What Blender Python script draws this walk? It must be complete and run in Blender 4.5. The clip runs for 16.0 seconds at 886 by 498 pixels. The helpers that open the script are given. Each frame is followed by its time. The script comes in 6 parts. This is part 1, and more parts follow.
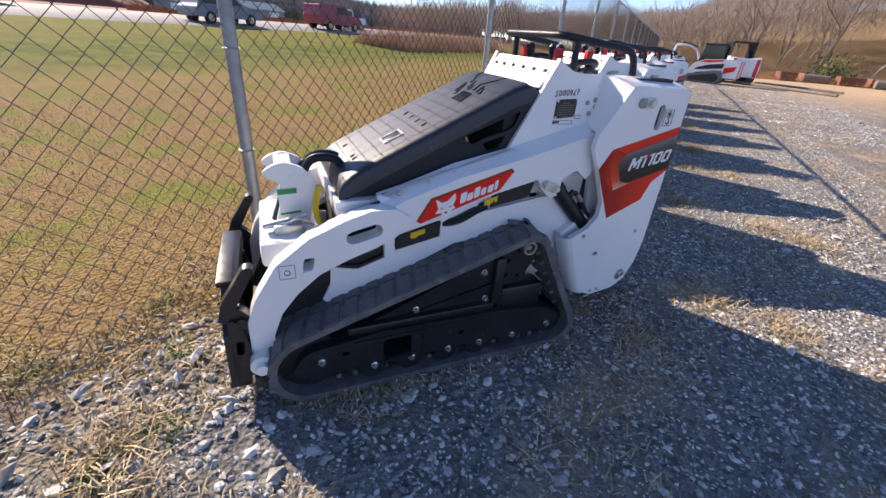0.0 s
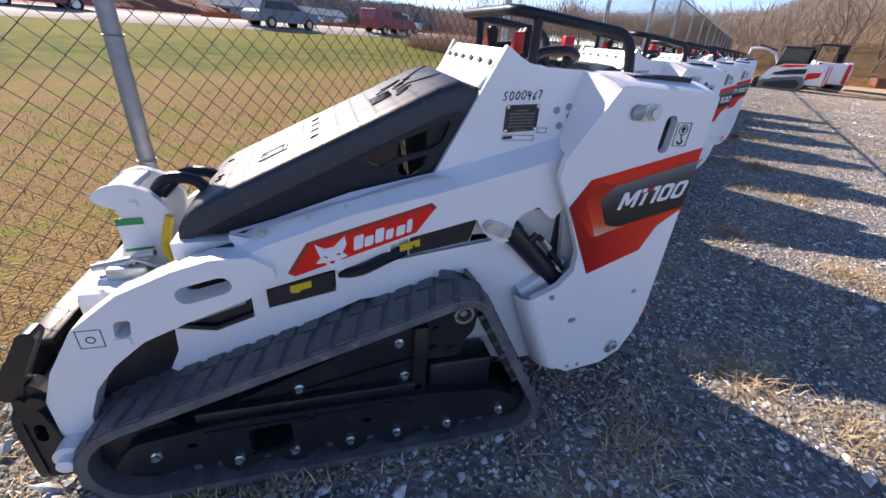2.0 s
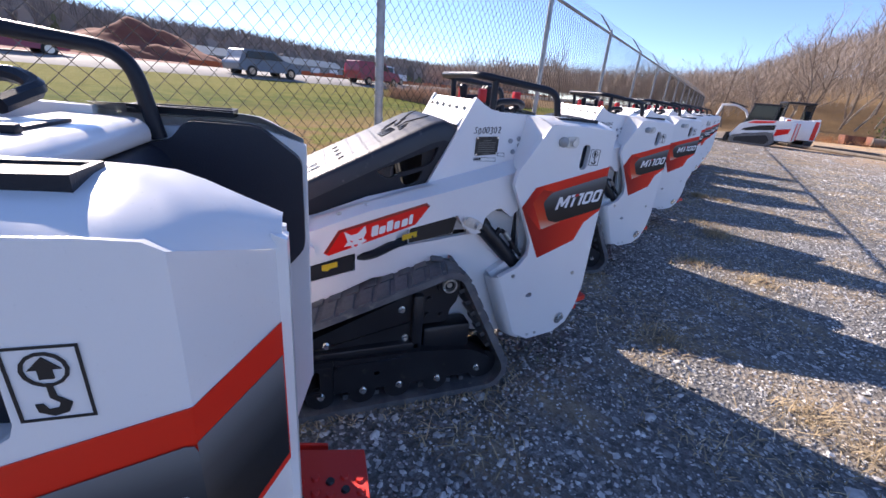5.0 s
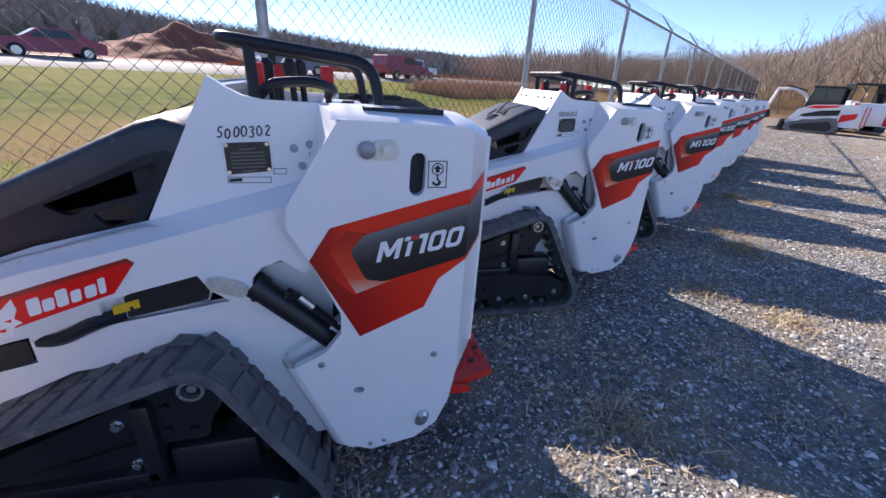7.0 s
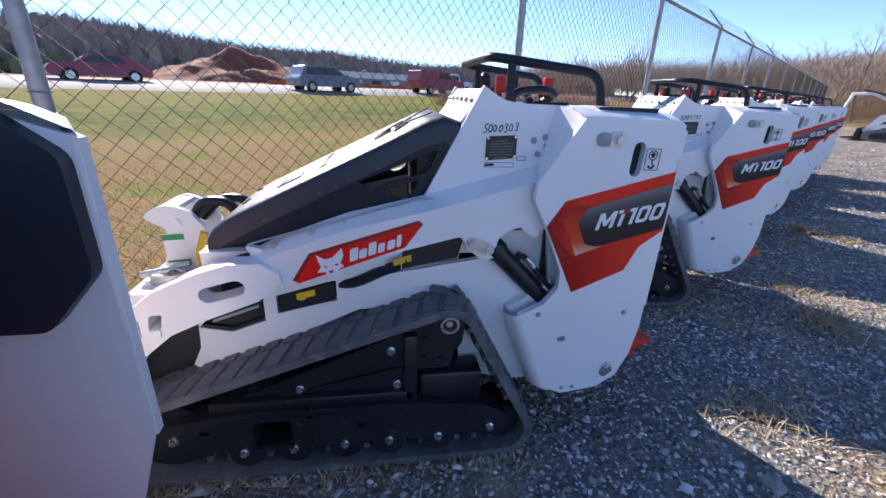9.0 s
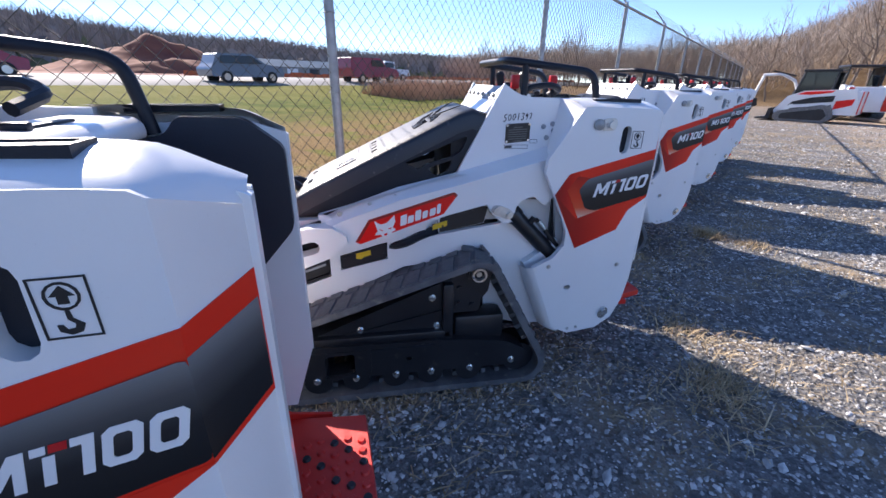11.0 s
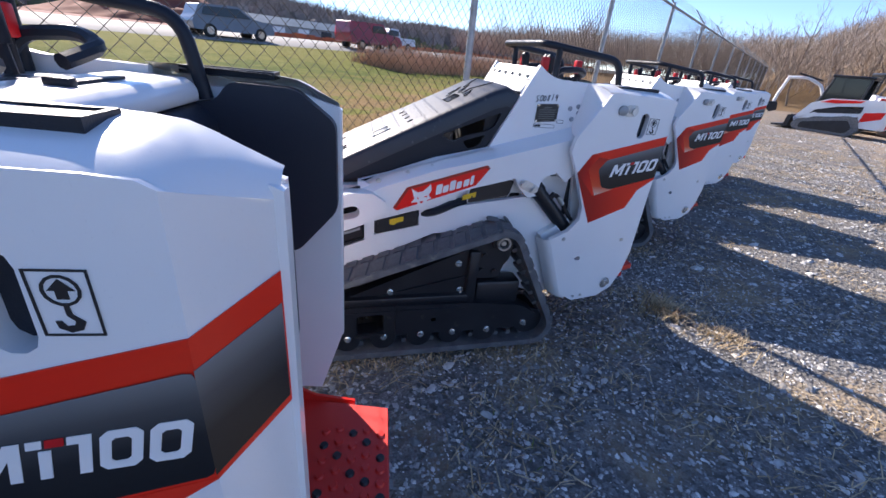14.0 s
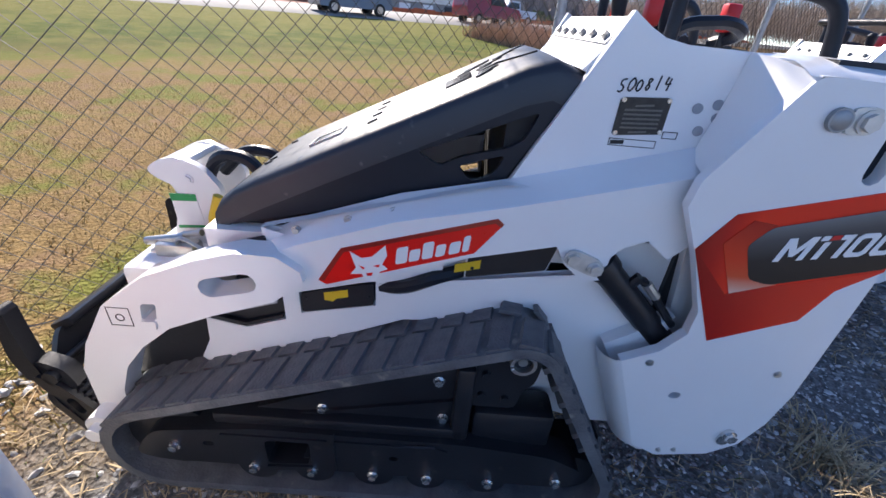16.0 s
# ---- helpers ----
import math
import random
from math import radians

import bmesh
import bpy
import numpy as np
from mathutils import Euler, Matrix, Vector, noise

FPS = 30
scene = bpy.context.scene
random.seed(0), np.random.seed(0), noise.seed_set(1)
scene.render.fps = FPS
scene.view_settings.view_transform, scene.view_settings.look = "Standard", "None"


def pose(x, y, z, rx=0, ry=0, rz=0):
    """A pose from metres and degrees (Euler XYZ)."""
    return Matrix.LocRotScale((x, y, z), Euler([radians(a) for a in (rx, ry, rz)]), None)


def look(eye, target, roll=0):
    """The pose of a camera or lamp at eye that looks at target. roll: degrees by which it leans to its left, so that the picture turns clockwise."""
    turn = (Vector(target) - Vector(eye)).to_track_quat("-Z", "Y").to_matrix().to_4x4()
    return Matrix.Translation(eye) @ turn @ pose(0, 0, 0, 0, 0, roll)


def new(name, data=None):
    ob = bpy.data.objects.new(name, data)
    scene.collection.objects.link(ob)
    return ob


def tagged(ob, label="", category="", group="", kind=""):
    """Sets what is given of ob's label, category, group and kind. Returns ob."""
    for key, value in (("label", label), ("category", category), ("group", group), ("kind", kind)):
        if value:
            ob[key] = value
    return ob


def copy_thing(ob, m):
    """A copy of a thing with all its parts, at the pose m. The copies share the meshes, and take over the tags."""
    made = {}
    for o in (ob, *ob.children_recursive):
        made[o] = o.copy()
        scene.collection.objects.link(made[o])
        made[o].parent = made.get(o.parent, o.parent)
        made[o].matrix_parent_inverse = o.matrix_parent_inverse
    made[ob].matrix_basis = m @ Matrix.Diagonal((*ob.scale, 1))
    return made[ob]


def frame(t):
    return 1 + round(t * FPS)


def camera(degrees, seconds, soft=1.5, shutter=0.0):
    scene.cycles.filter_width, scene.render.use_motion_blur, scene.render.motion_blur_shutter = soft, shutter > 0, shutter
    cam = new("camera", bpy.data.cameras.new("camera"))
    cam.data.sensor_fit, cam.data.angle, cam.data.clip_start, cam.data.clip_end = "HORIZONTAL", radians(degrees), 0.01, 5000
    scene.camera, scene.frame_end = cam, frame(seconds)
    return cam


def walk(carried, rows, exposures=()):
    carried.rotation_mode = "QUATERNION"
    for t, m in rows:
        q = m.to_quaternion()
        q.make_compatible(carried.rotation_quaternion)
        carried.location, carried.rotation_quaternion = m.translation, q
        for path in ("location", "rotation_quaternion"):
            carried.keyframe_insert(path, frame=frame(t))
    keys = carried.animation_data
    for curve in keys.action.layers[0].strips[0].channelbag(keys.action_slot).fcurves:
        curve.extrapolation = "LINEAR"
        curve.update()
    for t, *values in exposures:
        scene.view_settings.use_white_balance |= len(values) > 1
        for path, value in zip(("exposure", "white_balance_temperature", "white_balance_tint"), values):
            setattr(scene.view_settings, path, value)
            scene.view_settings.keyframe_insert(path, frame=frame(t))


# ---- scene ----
cam = camera(94.65, 16.0, soft=1.55)
WALK = [
    (0.0, 0.783, -1.687, 1.317, 27.21, -27.70, -3.93),
    (0.5, 0.704, -1.525, 1.299, 29.50, -27.68, -4.14),
    (1.0, 0.766, -1.387, 1.292, 31.93, -27.73, -3.76),
    (1.5, 0.910, -1.202, 1.284, 33.58, -27.72, -3.69),
    (2.0, 0.928, -1.007, 1.277, 34.52, -27.68, -3.75),
    (2.5, 0.970, -0.826, 1.306, 34.65, -27.71, -3.93),
    (3.0, 1.112, -0.615, 1.293, 35.23, -28.63, -3.24),
    (3.5, 1.225, -0.435, 1.271, 34.69, -28.45, -1.05),
    (4.0, 1.165, -0.198, 1.298, 30.94, -22.30, -4.76),
    (6.5, 1.346, 1.074, 1.296, 38.71, -21.97, -3.75),
    (7.0, 1.396, 1.348, 1.296, 38.60, -22.70, -3.14),
    (7.5, 1.313, 1.668, 1.282, 39.23, -22.94, -2.88),
    (8.0, 1.276, 1.948, 1.275, 42.32, -22.53, -2.63),
    (8.5, 1.270, 2.285, 1.291, 45.39, -22.01, -2.09),
    (9.0, 1.247, 2.576, 1.250, 44.15, -21.11, -1.87),
    (9.5, 1.272, 2.919, 1.280, 40.26, -20.76, -1.19),
    (10.0, 1.372, 3.234, 1.276, 37.36, -20.68, -0.49),
    (12.5, 1.223, 4.790, 1.296, 40.80, -26.16, -2.42),
    (13.0, 1.255, 5.046, 1.288, 44.09, -26.59, -3.48),
    (13.5, 1.333, 5.335, 1.315, 46.01, -26.99, -3.74),
    (14.0, 1.356, 5.606, 1.298, 39.36, -25.60, -5.25),
    (14.5, 1.268, 5.826, 1.266, 38.10, -25.96, -4.94),
    (15.0, 1.265, 6.145, 1.271, 47.39, -28.15, -3.79),
    (15.5, 1.158, 6.335, 1.259, 52.65, -28.45, -4.45),
    (16.0, 1.007, 6.487, 1.254, 54.56, -29.66, -4.40),
]
EXPOSURES = [(0.0, 1.04, 6850, 20), (2.5, 1.1, 6700, 21), (4.0, 1.08, 6450, 22), (6.5, 1.1, 6300, 20), (8.5, 1.1, 6150, 18), (12.5, 1.16, 6200, 18), (14.0, 1.14, 6200, 18), (15.0, 1.27, 6300, 17), (16.0, 1.2, 6330, 16)]
walk(cam, [(t, pose(x, y, z, 90 + p, r, w)) for t, x, y, z, w, p, r in WALK], EXPOSURES)

# ---- world and sun ----
SUN_EL, SUN_DIR = radians(32.0), Vector((-0.98, 0.2, 0)).normalized()
world = bpy.data.worlds.new("sky")
scene.world = world
world.use_nodes = True
wn = world.node_tree
sky = wn.nodes.new("ShaderNodeTexSky")
sky.sky_type, sky.sun_disc = "NISHITA", False
sky.sun_elevation, sky.sun_rotation = SUN_EL, math.atan2(SUN_DIR.x, SUN_DIR.y) % (2 * math.pi)
sky.altitude, sky.air_density, sky.dust_density, sky.ozone_density = 2600, 0.9, 0.0, 3.6
wn.links.new(sky.outputs[0], wn.nodes["Background"].inputs[0])
wn.nodes["Background"].inputs[1].default_value = 0.118
lamp = bpy.data.lights.new("sun", "SUN")
lamp.energy, lamp.angle, lamp.color = 4.7, radians(0.5), (1.0, 0.91, 0.77)
sun = new("sun", lamp)
sun.matrix_world = look(SUN_DIR * 40 * math.cos(SUN_EL) + Vector((0, 0, 40 * math.sin(SUN_EL))), (0, 0, 0))

S = 0.92  # metres per drawing unit of the loaders and the plan


# ---- materials ----
def mat(name, c1, c2=None, rough=0.5, metal=0.0, scale=8.0, bump=0.0, bscale=120.0, spots=None, coat=0.0, random_value=0.0, island=False, spec=0.5):
    """A procedural surface: two colours mixed by coarse and fine noise, bump, and wear spots."""
    m = bpy.data.materials.new(name)
    m.use_nodes = True
    nt = m.node_tree
    b = nt.nodes["Principled BSDF"]
    L = nt.links.new
    co = nt.nodes.new("ShaderNodeTexCoord")
    n1 = nt.nodes.new("ShaderNodeTexNoise")
    n1.inputs["Scale"].default_value, n1.inputs["Detail"].default_value = scale, 6
    L(co.outputs["Object"], n1.inputs["Vector"])
    n2 = nt.nodes.new("ShaderNodeTexNoise")
    n2.inputs["Scale"].default_value, n2.inputs["Detail"].default_value = bscale, 4
    L(co.outputs["Object"], n2.inputs["Vector"])
    ramp = nt.nodes.new("ShaderNodeMapRange")
    ramp.inputs["From Min"].default_value, ramp.inputs["From Max"].default_value = 0.32, 0.68
    L(n1.outputs["Fac"], ramp.inputs["Value"])
    mix = nt.nodes.new("ShaderNodeMix")
    mix.data_type = "RGBA"
    mix.inputs[6].default_value = (*c1, 1)
    mix.inputs[7].default_value = (*(c2 or [v * 0.9 for v in c1]), 1)
    L(ramp.outputs[0], mix.inputs[0])
    col = mix.outputs[2]
    if spots:
        n3 = nt.nodes.new("ShaderNodeTexNoise")
        n3.inputs["Scale"].default_value, n3.inputs["Detail"].default_value = spots[1], 8
        L(co.outputs["Object"], n3.inputs["Vector"])
        r3 = nt.nodes.new("ShaderNodeMapRange")
        r3.inputs["From Min"].default_value, r3.inputs["From Max"].default_value = spots[2], spots[2] + 0.12
        L(n3.outputs["Fac"], r3.inputs["Value"])
        m3 = nt.nodes.new("ShaderNodeMix")
        m3.data_type = "RGBA"
        L(r3.outputs[0], m3.inputs[0])
        L(col, m3.inputs[6])
        m3.inputs[7].default_value = (*spots[0], 1)
        col = m3.outputs[2]
    if random_value:
        if island:
            src = nt.nodes.new("ShaderNodeNewGeometry").outputs["Random Per Island"]
        else:
            src = nt.nodes.new("ShaderNodeObjectInfo").outputs["Random"]
        r4 = nt.nodes.new("ShaderNodeMapRange")
        r4.inputs["To Min"].default_value, r4.inputs["To Max"].default_value = 1 - random_value, 1 + random_value
        L(src, r4.inputs["Value"])
        h = nt.nodes.new("ShaderNodeHueSaturation")
        L(r4.outputs[0], h.inputs["Value"])
        L(col, h.inputs["Color"])
        col = h.outputs[0]
    L(col, b.inputs["Base Color"])
    rr = nt.nodes.new("ShaderNodeMapRange")
    rr.inputs["To Min"].default_value, rr.inputs["To Max"].default_value = max(rough - 0.08, 0.02), min(rough + 0.1, 1)
    L(n2.outputs["Fac"], rr.inputs["Value"])
    L(rr.outputs[0], b.inputs["Roughness"])
    b.inputs["Metallic"].default_value = metal
    b.inputs["Specular IOR Level"].default_value = spec
    b.inputs["Coat Weight"].default_value = coat
    b.inputs["Coat Roughness"].default_value = 0.08
    if bump:
        bp = nt.nodes.new("ShaderNodeBump")
        bp.inputs["Strength"].default_value, bp.inputs["Distance"].default_value = bump, 0.01
        L(n2.outputs["Fac"], bp.inputs["Height"])
        L(bp.outputs[0], b.inputs["Normal"])
    return m


WHITE = mat("white_paint", (0.84, 0.835, 0.83), (0.80, 0.795, 0.795), rough=0.3, scale=3, bump=0.02, bscale=300, coat=0.3)
BLACK = mat("black_paint", (0.010, 0.011, 0.015), (0.019, 0.02, 0.024), rough=0.36, scale=6, bump=0.08, bscale=200, spots=((0.06, 0.054, 0.046), 22, 0.66), spec=0.45)
PLASTIC = mat("black_plastic", (0.009, 0.012, 0.020), (0.014, 0.017, 0.025), rough=0.38, scale=5, bump=0.12, bscale=500, spec=0.3)
PAD = mat("black_foam", (0.017, 0.021, 0.034), (0.022, 0.026, 0.038), rough=0.42, scale=4, bump=0.1, bscale=350, spec=0.5)
HOOD = mat("hood_plastic", (0.012, 0.016, 0.025), (0.02, 0.023, 0.031), rough=0.46, scale=9, bump=0.08, bscale=500, spec=0.62, spots=((0.10, 0.098, 0.092), 34, 0.65))
RUBBER = mat("track_rubber", (0.075, 0.080, 0.090), (0.15, 0.152, 0.158), rough=0.55, scale=16, bump=0.4, bscale=150, spec=0.6, spots=((0.24, 0.225, 0.195), 22, 0.61))
STEEL = mat("zinc_steel", (0.62, 0.62, 0.6), (0.5, 0.5, 0.48), rough=0.32, metal=0.9, scale=30, bump=0.1, bscale=200)
CHROME = mat("bright_zinc", (0.8, 0.8, 0.78), (0.65, 0.65, 0.62), rough=0.22, metal=0.9, scale=30)
GALV = mat("galvanised_steel", (0.36, 0.37, 0.38), (0.27, 0.28, 0.29), rough=0.5, metal=0.65, scale=18, bump=0.1, bscale=90)
WIRE = mat("chain_link_wire", (0.13, 0.115, 0.095), (0.085, 0.075, 0.06), rough=0.6, metal=0.4, scale=9)
PLUG = mat("grey_plug", (0.36, 0.37, 0.39), (0.3, 0.31, 0.33), rough=0.5, scale=30)
ZINC = mat("zinc_plate", (0.68, 0.67, 0.64), (0.55, 0.54, 0.51), rough=0.35, metal=0.45, scale=40, bump=0.1, bscale=200)
RED = mat("red_paint", (0.74, 0.028, 0.016), (0.66, 0.024, 0.014), rough=0.4, scale=6, bump=0.05, bscale=200, spots=((0.34, 0.03, 0.02), 30, 0.68))
KNOB = mat("red_plastic", (0.6, 0.012, 0.015), (0.55, 0.01, 0.012), rough=0.35, scale=20)


def fade(name, ax, az, stops):
    """Printed vinyl whose colour runs through stops (place, colour) along ax * x + az * z."""
    m = mat(name, (0.5, 0.5, 0.5), rough=0.32, scale=5, coat=0.08, spec=0.3)
    nt = m.node_tree
    dot = nt.nodes.new("ShaderNodeVectorMath")
    dot.operation = "DOT_PRODUCT"
    dot.inputs[1].default_value = (ax, 0, az)
    nt.links.new(nt.nodes.new("ShaderNodeTexCoord").outputs["Object"], dot.inputs[0])
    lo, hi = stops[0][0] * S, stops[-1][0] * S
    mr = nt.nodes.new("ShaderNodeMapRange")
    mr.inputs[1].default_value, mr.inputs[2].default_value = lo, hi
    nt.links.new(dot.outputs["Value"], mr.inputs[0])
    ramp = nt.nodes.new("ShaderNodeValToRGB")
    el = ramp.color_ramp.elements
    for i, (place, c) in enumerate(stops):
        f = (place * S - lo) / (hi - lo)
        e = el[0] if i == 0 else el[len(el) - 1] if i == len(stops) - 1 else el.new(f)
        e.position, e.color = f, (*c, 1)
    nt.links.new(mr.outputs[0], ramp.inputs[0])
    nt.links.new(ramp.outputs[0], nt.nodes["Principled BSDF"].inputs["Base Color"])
    return m


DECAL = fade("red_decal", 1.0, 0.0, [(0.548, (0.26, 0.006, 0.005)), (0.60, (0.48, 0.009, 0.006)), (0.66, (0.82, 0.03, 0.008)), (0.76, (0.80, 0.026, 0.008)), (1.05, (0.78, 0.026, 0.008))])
DECAL_ARM = mat("red_arm_decal", (0.86, 0.013, 0.008), (0.78, 0.011, 0.007), rough=0.3, scale=5, coat=0.08, spec=0.3)
# printed orange; the whitish lowest stops paint a sheen highlight into the colour
DECAL_GLOW = fade("orange_highlight_decal", 0.0, 1.0, [(0.838, (0.74, 0.50, 0.42)), (0.856, (0.74, 0.34, 0.24)), (0.885, (0.72, 0.09, 0.03)), (0.93, (0.68, 0.045, 0.013)), (1.03, (0.42, 0.014, 0.008))])
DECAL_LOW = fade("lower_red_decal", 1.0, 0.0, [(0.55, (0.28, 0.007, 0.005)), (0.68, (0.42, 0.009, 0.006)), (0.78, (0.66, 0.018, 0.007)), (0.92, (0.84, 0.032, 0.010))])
DECAL_BOX = fade("charcoal_box_decal", -0.26, 1.0, [(0.69, (0.010, 0.011, 0.013)), (0.75, (0.018, 0.019, 0.022)), (0.80, (0.075, 0.077, 0.08)), (0.84, (0.19, 0.192, 0.195))])
DECAL_DK = mat("dark_red_decal", (0.26, 0.014, 0.008), (0.3, 0.018, 0.01), rough=0.3, scale=5, coat=0.3)
LETTER = mat("white_vinyl", (0.84, 0.84, 0.84), (0.8, 0.8, 0.8), rough=0.35, scale=10)
INK = mat("black_ink", (0.012, 0.012, 0.014), rough=0.5)
PLATE = mat("name_plate", (0.03, 0.027, 0.025), (0.05, 0.045, 0.04), rough=0.4, metal=0.3, scale=60)
PLATE_TX = mat("name_plate_print", (0.14, 0.13, 0.11), rough=0.5)
YELLOW = mat("yellow_label", (0.75, 0.5, 0.02), rough=0.45)
GREEN = mat("green_label", (0.02, 0.3, 0.09), rough=0.45)
# near black on purpose: the bay's shade is put into the colour
VOID = mat("shaded_interior", (0.015, 0.015, 0.017), (0.03, 0.028, 0.026), rough=0.8, scale=30)
GLASS = bpy.data.materials.new("tinted_glass")
GLASS.use_nodes = True
GLASS.node_tree.nodes["Principled BSDF"].inputs["Base Color"].default_value = (0.03, 0.035, 0.035, 1)
GLASS.node_tree.nodes["Principled BSDF"].inputs["Roughness"].default_value = 0.05


# ---- mesh helpers ----
def mesh_of(bm, name, smooth=False):
    me = bpy.data.meshes.new(name)
    bm.normal_update()
    bm.to_mesh(me)
    bm.free()
    if smooth:
        me.polygons.foreach_set("use_smooth", [True] * len(me.polygons))
        me.set_sharp_from_angle(angle=radians(38))
    return me


def part(name, bm, material, parent, label="", smooth=True):
    ob = new(name, mesh_of(bm, name, smooth))
    ob.data.materials.append(material)
    ob.parent = parent
    return tagged(ob, label)


def thing(name, label, category, group="", m=None):
    ob = new(name)
    ob.empty_display_size = 0.1
    if m is not None:
        ob.matrix_world = m
    return tagged(ob, label, category, group)


def solid(name, bm, material, label, category, group="", kind="", smooth=True):
    ob = new(name, mesh_of(bm, name, smooth))
    ob.data.materials.append(material)
    return tagged(ob, label, category, group, kind)


def rounded(pts, r=0.03, n=3):
    """A polygon with its corners rounded off."""
    out, k = [], len(pts)
    for i in range(k):
        a, b, c = (Vector(pts[j % k]) for j in (i - 1, i, i + 1))
        u, v = a - b, c - b
        q = min(r, u.length * 0.45, v.length * 0.45)
        p0, p1 = b + u.normalized() * q, b + v.normalized() * q
        for j in range(n + 1):
            t = j / n
            out.append(tuple(p0 * (1 - t) ** 2 + b * 2 * t * (1 - t) + p1 * t * t))
    return out


def slot_hole(x, z, w, h, tilt=0, n=5):
    """A stadium-shaped hole, long side along x before the tilt."""
    r, c, s = h / 2, math.cos(radians(tilt)), math.sin(radians(tilt))
    pts = [(w / 2 - r + r * math.sin(math.pi * i / n), r * math.cos(math.pi * i / n)) for i in range(n + 1)]
    pts += [(-p[0], -p[1]) for p in pts]
    return [(x + p[0] * c - p[1] * s, z + p[0] * s + p[1] * c) for p in pts]


def plate(bm, outline, y0, y1, holes=(), k=S):
    """A plate in the x-z plane between y0 and y1, with holes cut through it."""
    loops = [list(outline)] + [list(h) for h in holes]
    front, edges, rings = [], [], []
    for loop in loops:
        vs = [bm.verts.new((p[0] * k, y0 * k, p[1] * k)) for p in loop]
        edges += [bm.edges.new((vs[i], vs[(i + 1) % len(vs)])) for i in range(len(vs))]
        rings.append(vs)
    if holes:
        got = bmesh.ops.triangle_fill(bm, use_beauty=True, use_dissolve=False, edges=edges, normal=(0, -1, 0))
        faces = [g for g in got["geom"] if isinstance(g, bmesh.types.BMFace)]
    else:
        faces = [bm.faces.new(rings[0])]
    twin = {}
    for vs in rings:
        for v in vs:
            twin[v] = bm.verts.new((v.co.x, y1 * k, v.co.z))
    for f in faces:
        bm.faces.new([twin[v] for v in reversed(f.verts)])
    for vs in rings:
        for i in range(len(vs)):
            a, b = vs[i], vs[(i + 1) % len(vs)]
            bm.faces.new((a, b, twin[b], twin[a]))
    bmesh.ops.recalc_face_normals(bm, faces=bm.faces)
    return bm


def box(bm, x0, x1, y0, y1, z0, z1, k=S, m=None, bevel=0.0):
    got = bmesh.ops.create_cube(bm, size=1)
    for v in got["verts"]:
        v.co = Vector(((x0 + x1) / 2 + v.co.x * (x1 - x0), (y0 + y1) / 2 + v.co.y * (y1 - y0), (z0 + z1) / 2 + v.co.z * (z1 - z0))) * k
        if m is not None:
            v.co = m @ v.co
    if bevel:
        es = list({e for v in got["verts"] for e in v.link_edges})
        bmesh.ops.bevel(bm, geom=es, offset=bevel * k, segments=2, affect="EDGES", profile=0.5)
    return bm


def cyl(bm, a, b, r, n=14, k=S, r2=None, caps=True):
    """A round bar from a to b."""
    a, b = Vector(a) * k, Vector(b) * k
    d = b - a
    got = bmesh.ops.create_cone(bm, cap_ends=caps, segments=n, radius1=r * k, radius2=(r if r2 is None else r2) * k, depth=d.length)
    m = Matrix.Translation((a + b) / 2) @ d.to_track_quat("Z", "Y").to_matrix().to_4x4()
    bmesh.ops.transform(bm, matrix=m, verts=got["verts"])
    return bm


def tube(bm, path, r, n=8, k=S, taper=None):
    """A round tube that follows a path of points."""
    pts = [Vector(p) * k for p in path]
    rings = []
    up = Vector((0.13, 0.31, 0.94))
    for i, p in enumerate(pts):
        d = (pts[min(i + 1, len(pts) - 1)] - pts[max(i - 1, 0)]).normalized()
        u = d.cross(up)
        if u.length < 1e-3:
            u = d.cross(Vector((1, 0, 0)))
        u.normalize()
        v = d.cross(u)
        q = r * k * (1 if taper is None else 1 + (taper - 1) * i / (len(pts) - 1))
        rings.append([bm.verts.new(p + (u * math.cos(2 * math.pi * j / n) + v * math.sin(2 * math.pi * j / n)) * q) for j in range(n)])
    for a, b in zip(rings, rings[1:]):
        for j in range(n):
            bm.faces.new((a[j], a[(j + 1) % n], b[(j + 1) % n], b[j]))
    bm.faces.new(list(reversed(rings[0])))
    bm.faces.new(rings[-1])
    return bm


def bend(path, r=0.06, n=5):
    """A path with its inner corners rounded."""
    pts = [Vector(p) for p in path]
    out = [pts[0]]
    for a, b, c in zip(pts, pts[1:], pts[2:]):
        q = min(r, (a - b).length * 0.45, (c - b).length * 0.45)
        p0, p1 = b + (a - b).normalized() * q, b + (c - b).normalized() * q
        out += [p0 * (1 - t) ** 2 + b * 2 * t * (1 - t) + p1 * t * t for t in [i / n for i in range(n + 1)]]
    return out + [pts[-1]]


def bolt(bm, x, y, z, r=0.016, h=0.014, side=-1):
    """A hexagon bolt head with a washer, on a face that looks along side * y."""
    cyl(bm, (x, y, z), (x, y + side * h * 0.35, z), r * 1.35, 12)
    cyl(bm, (x, y + side * h * 0.35, z), (x, y + side * h, z), r, 6)
    return bm


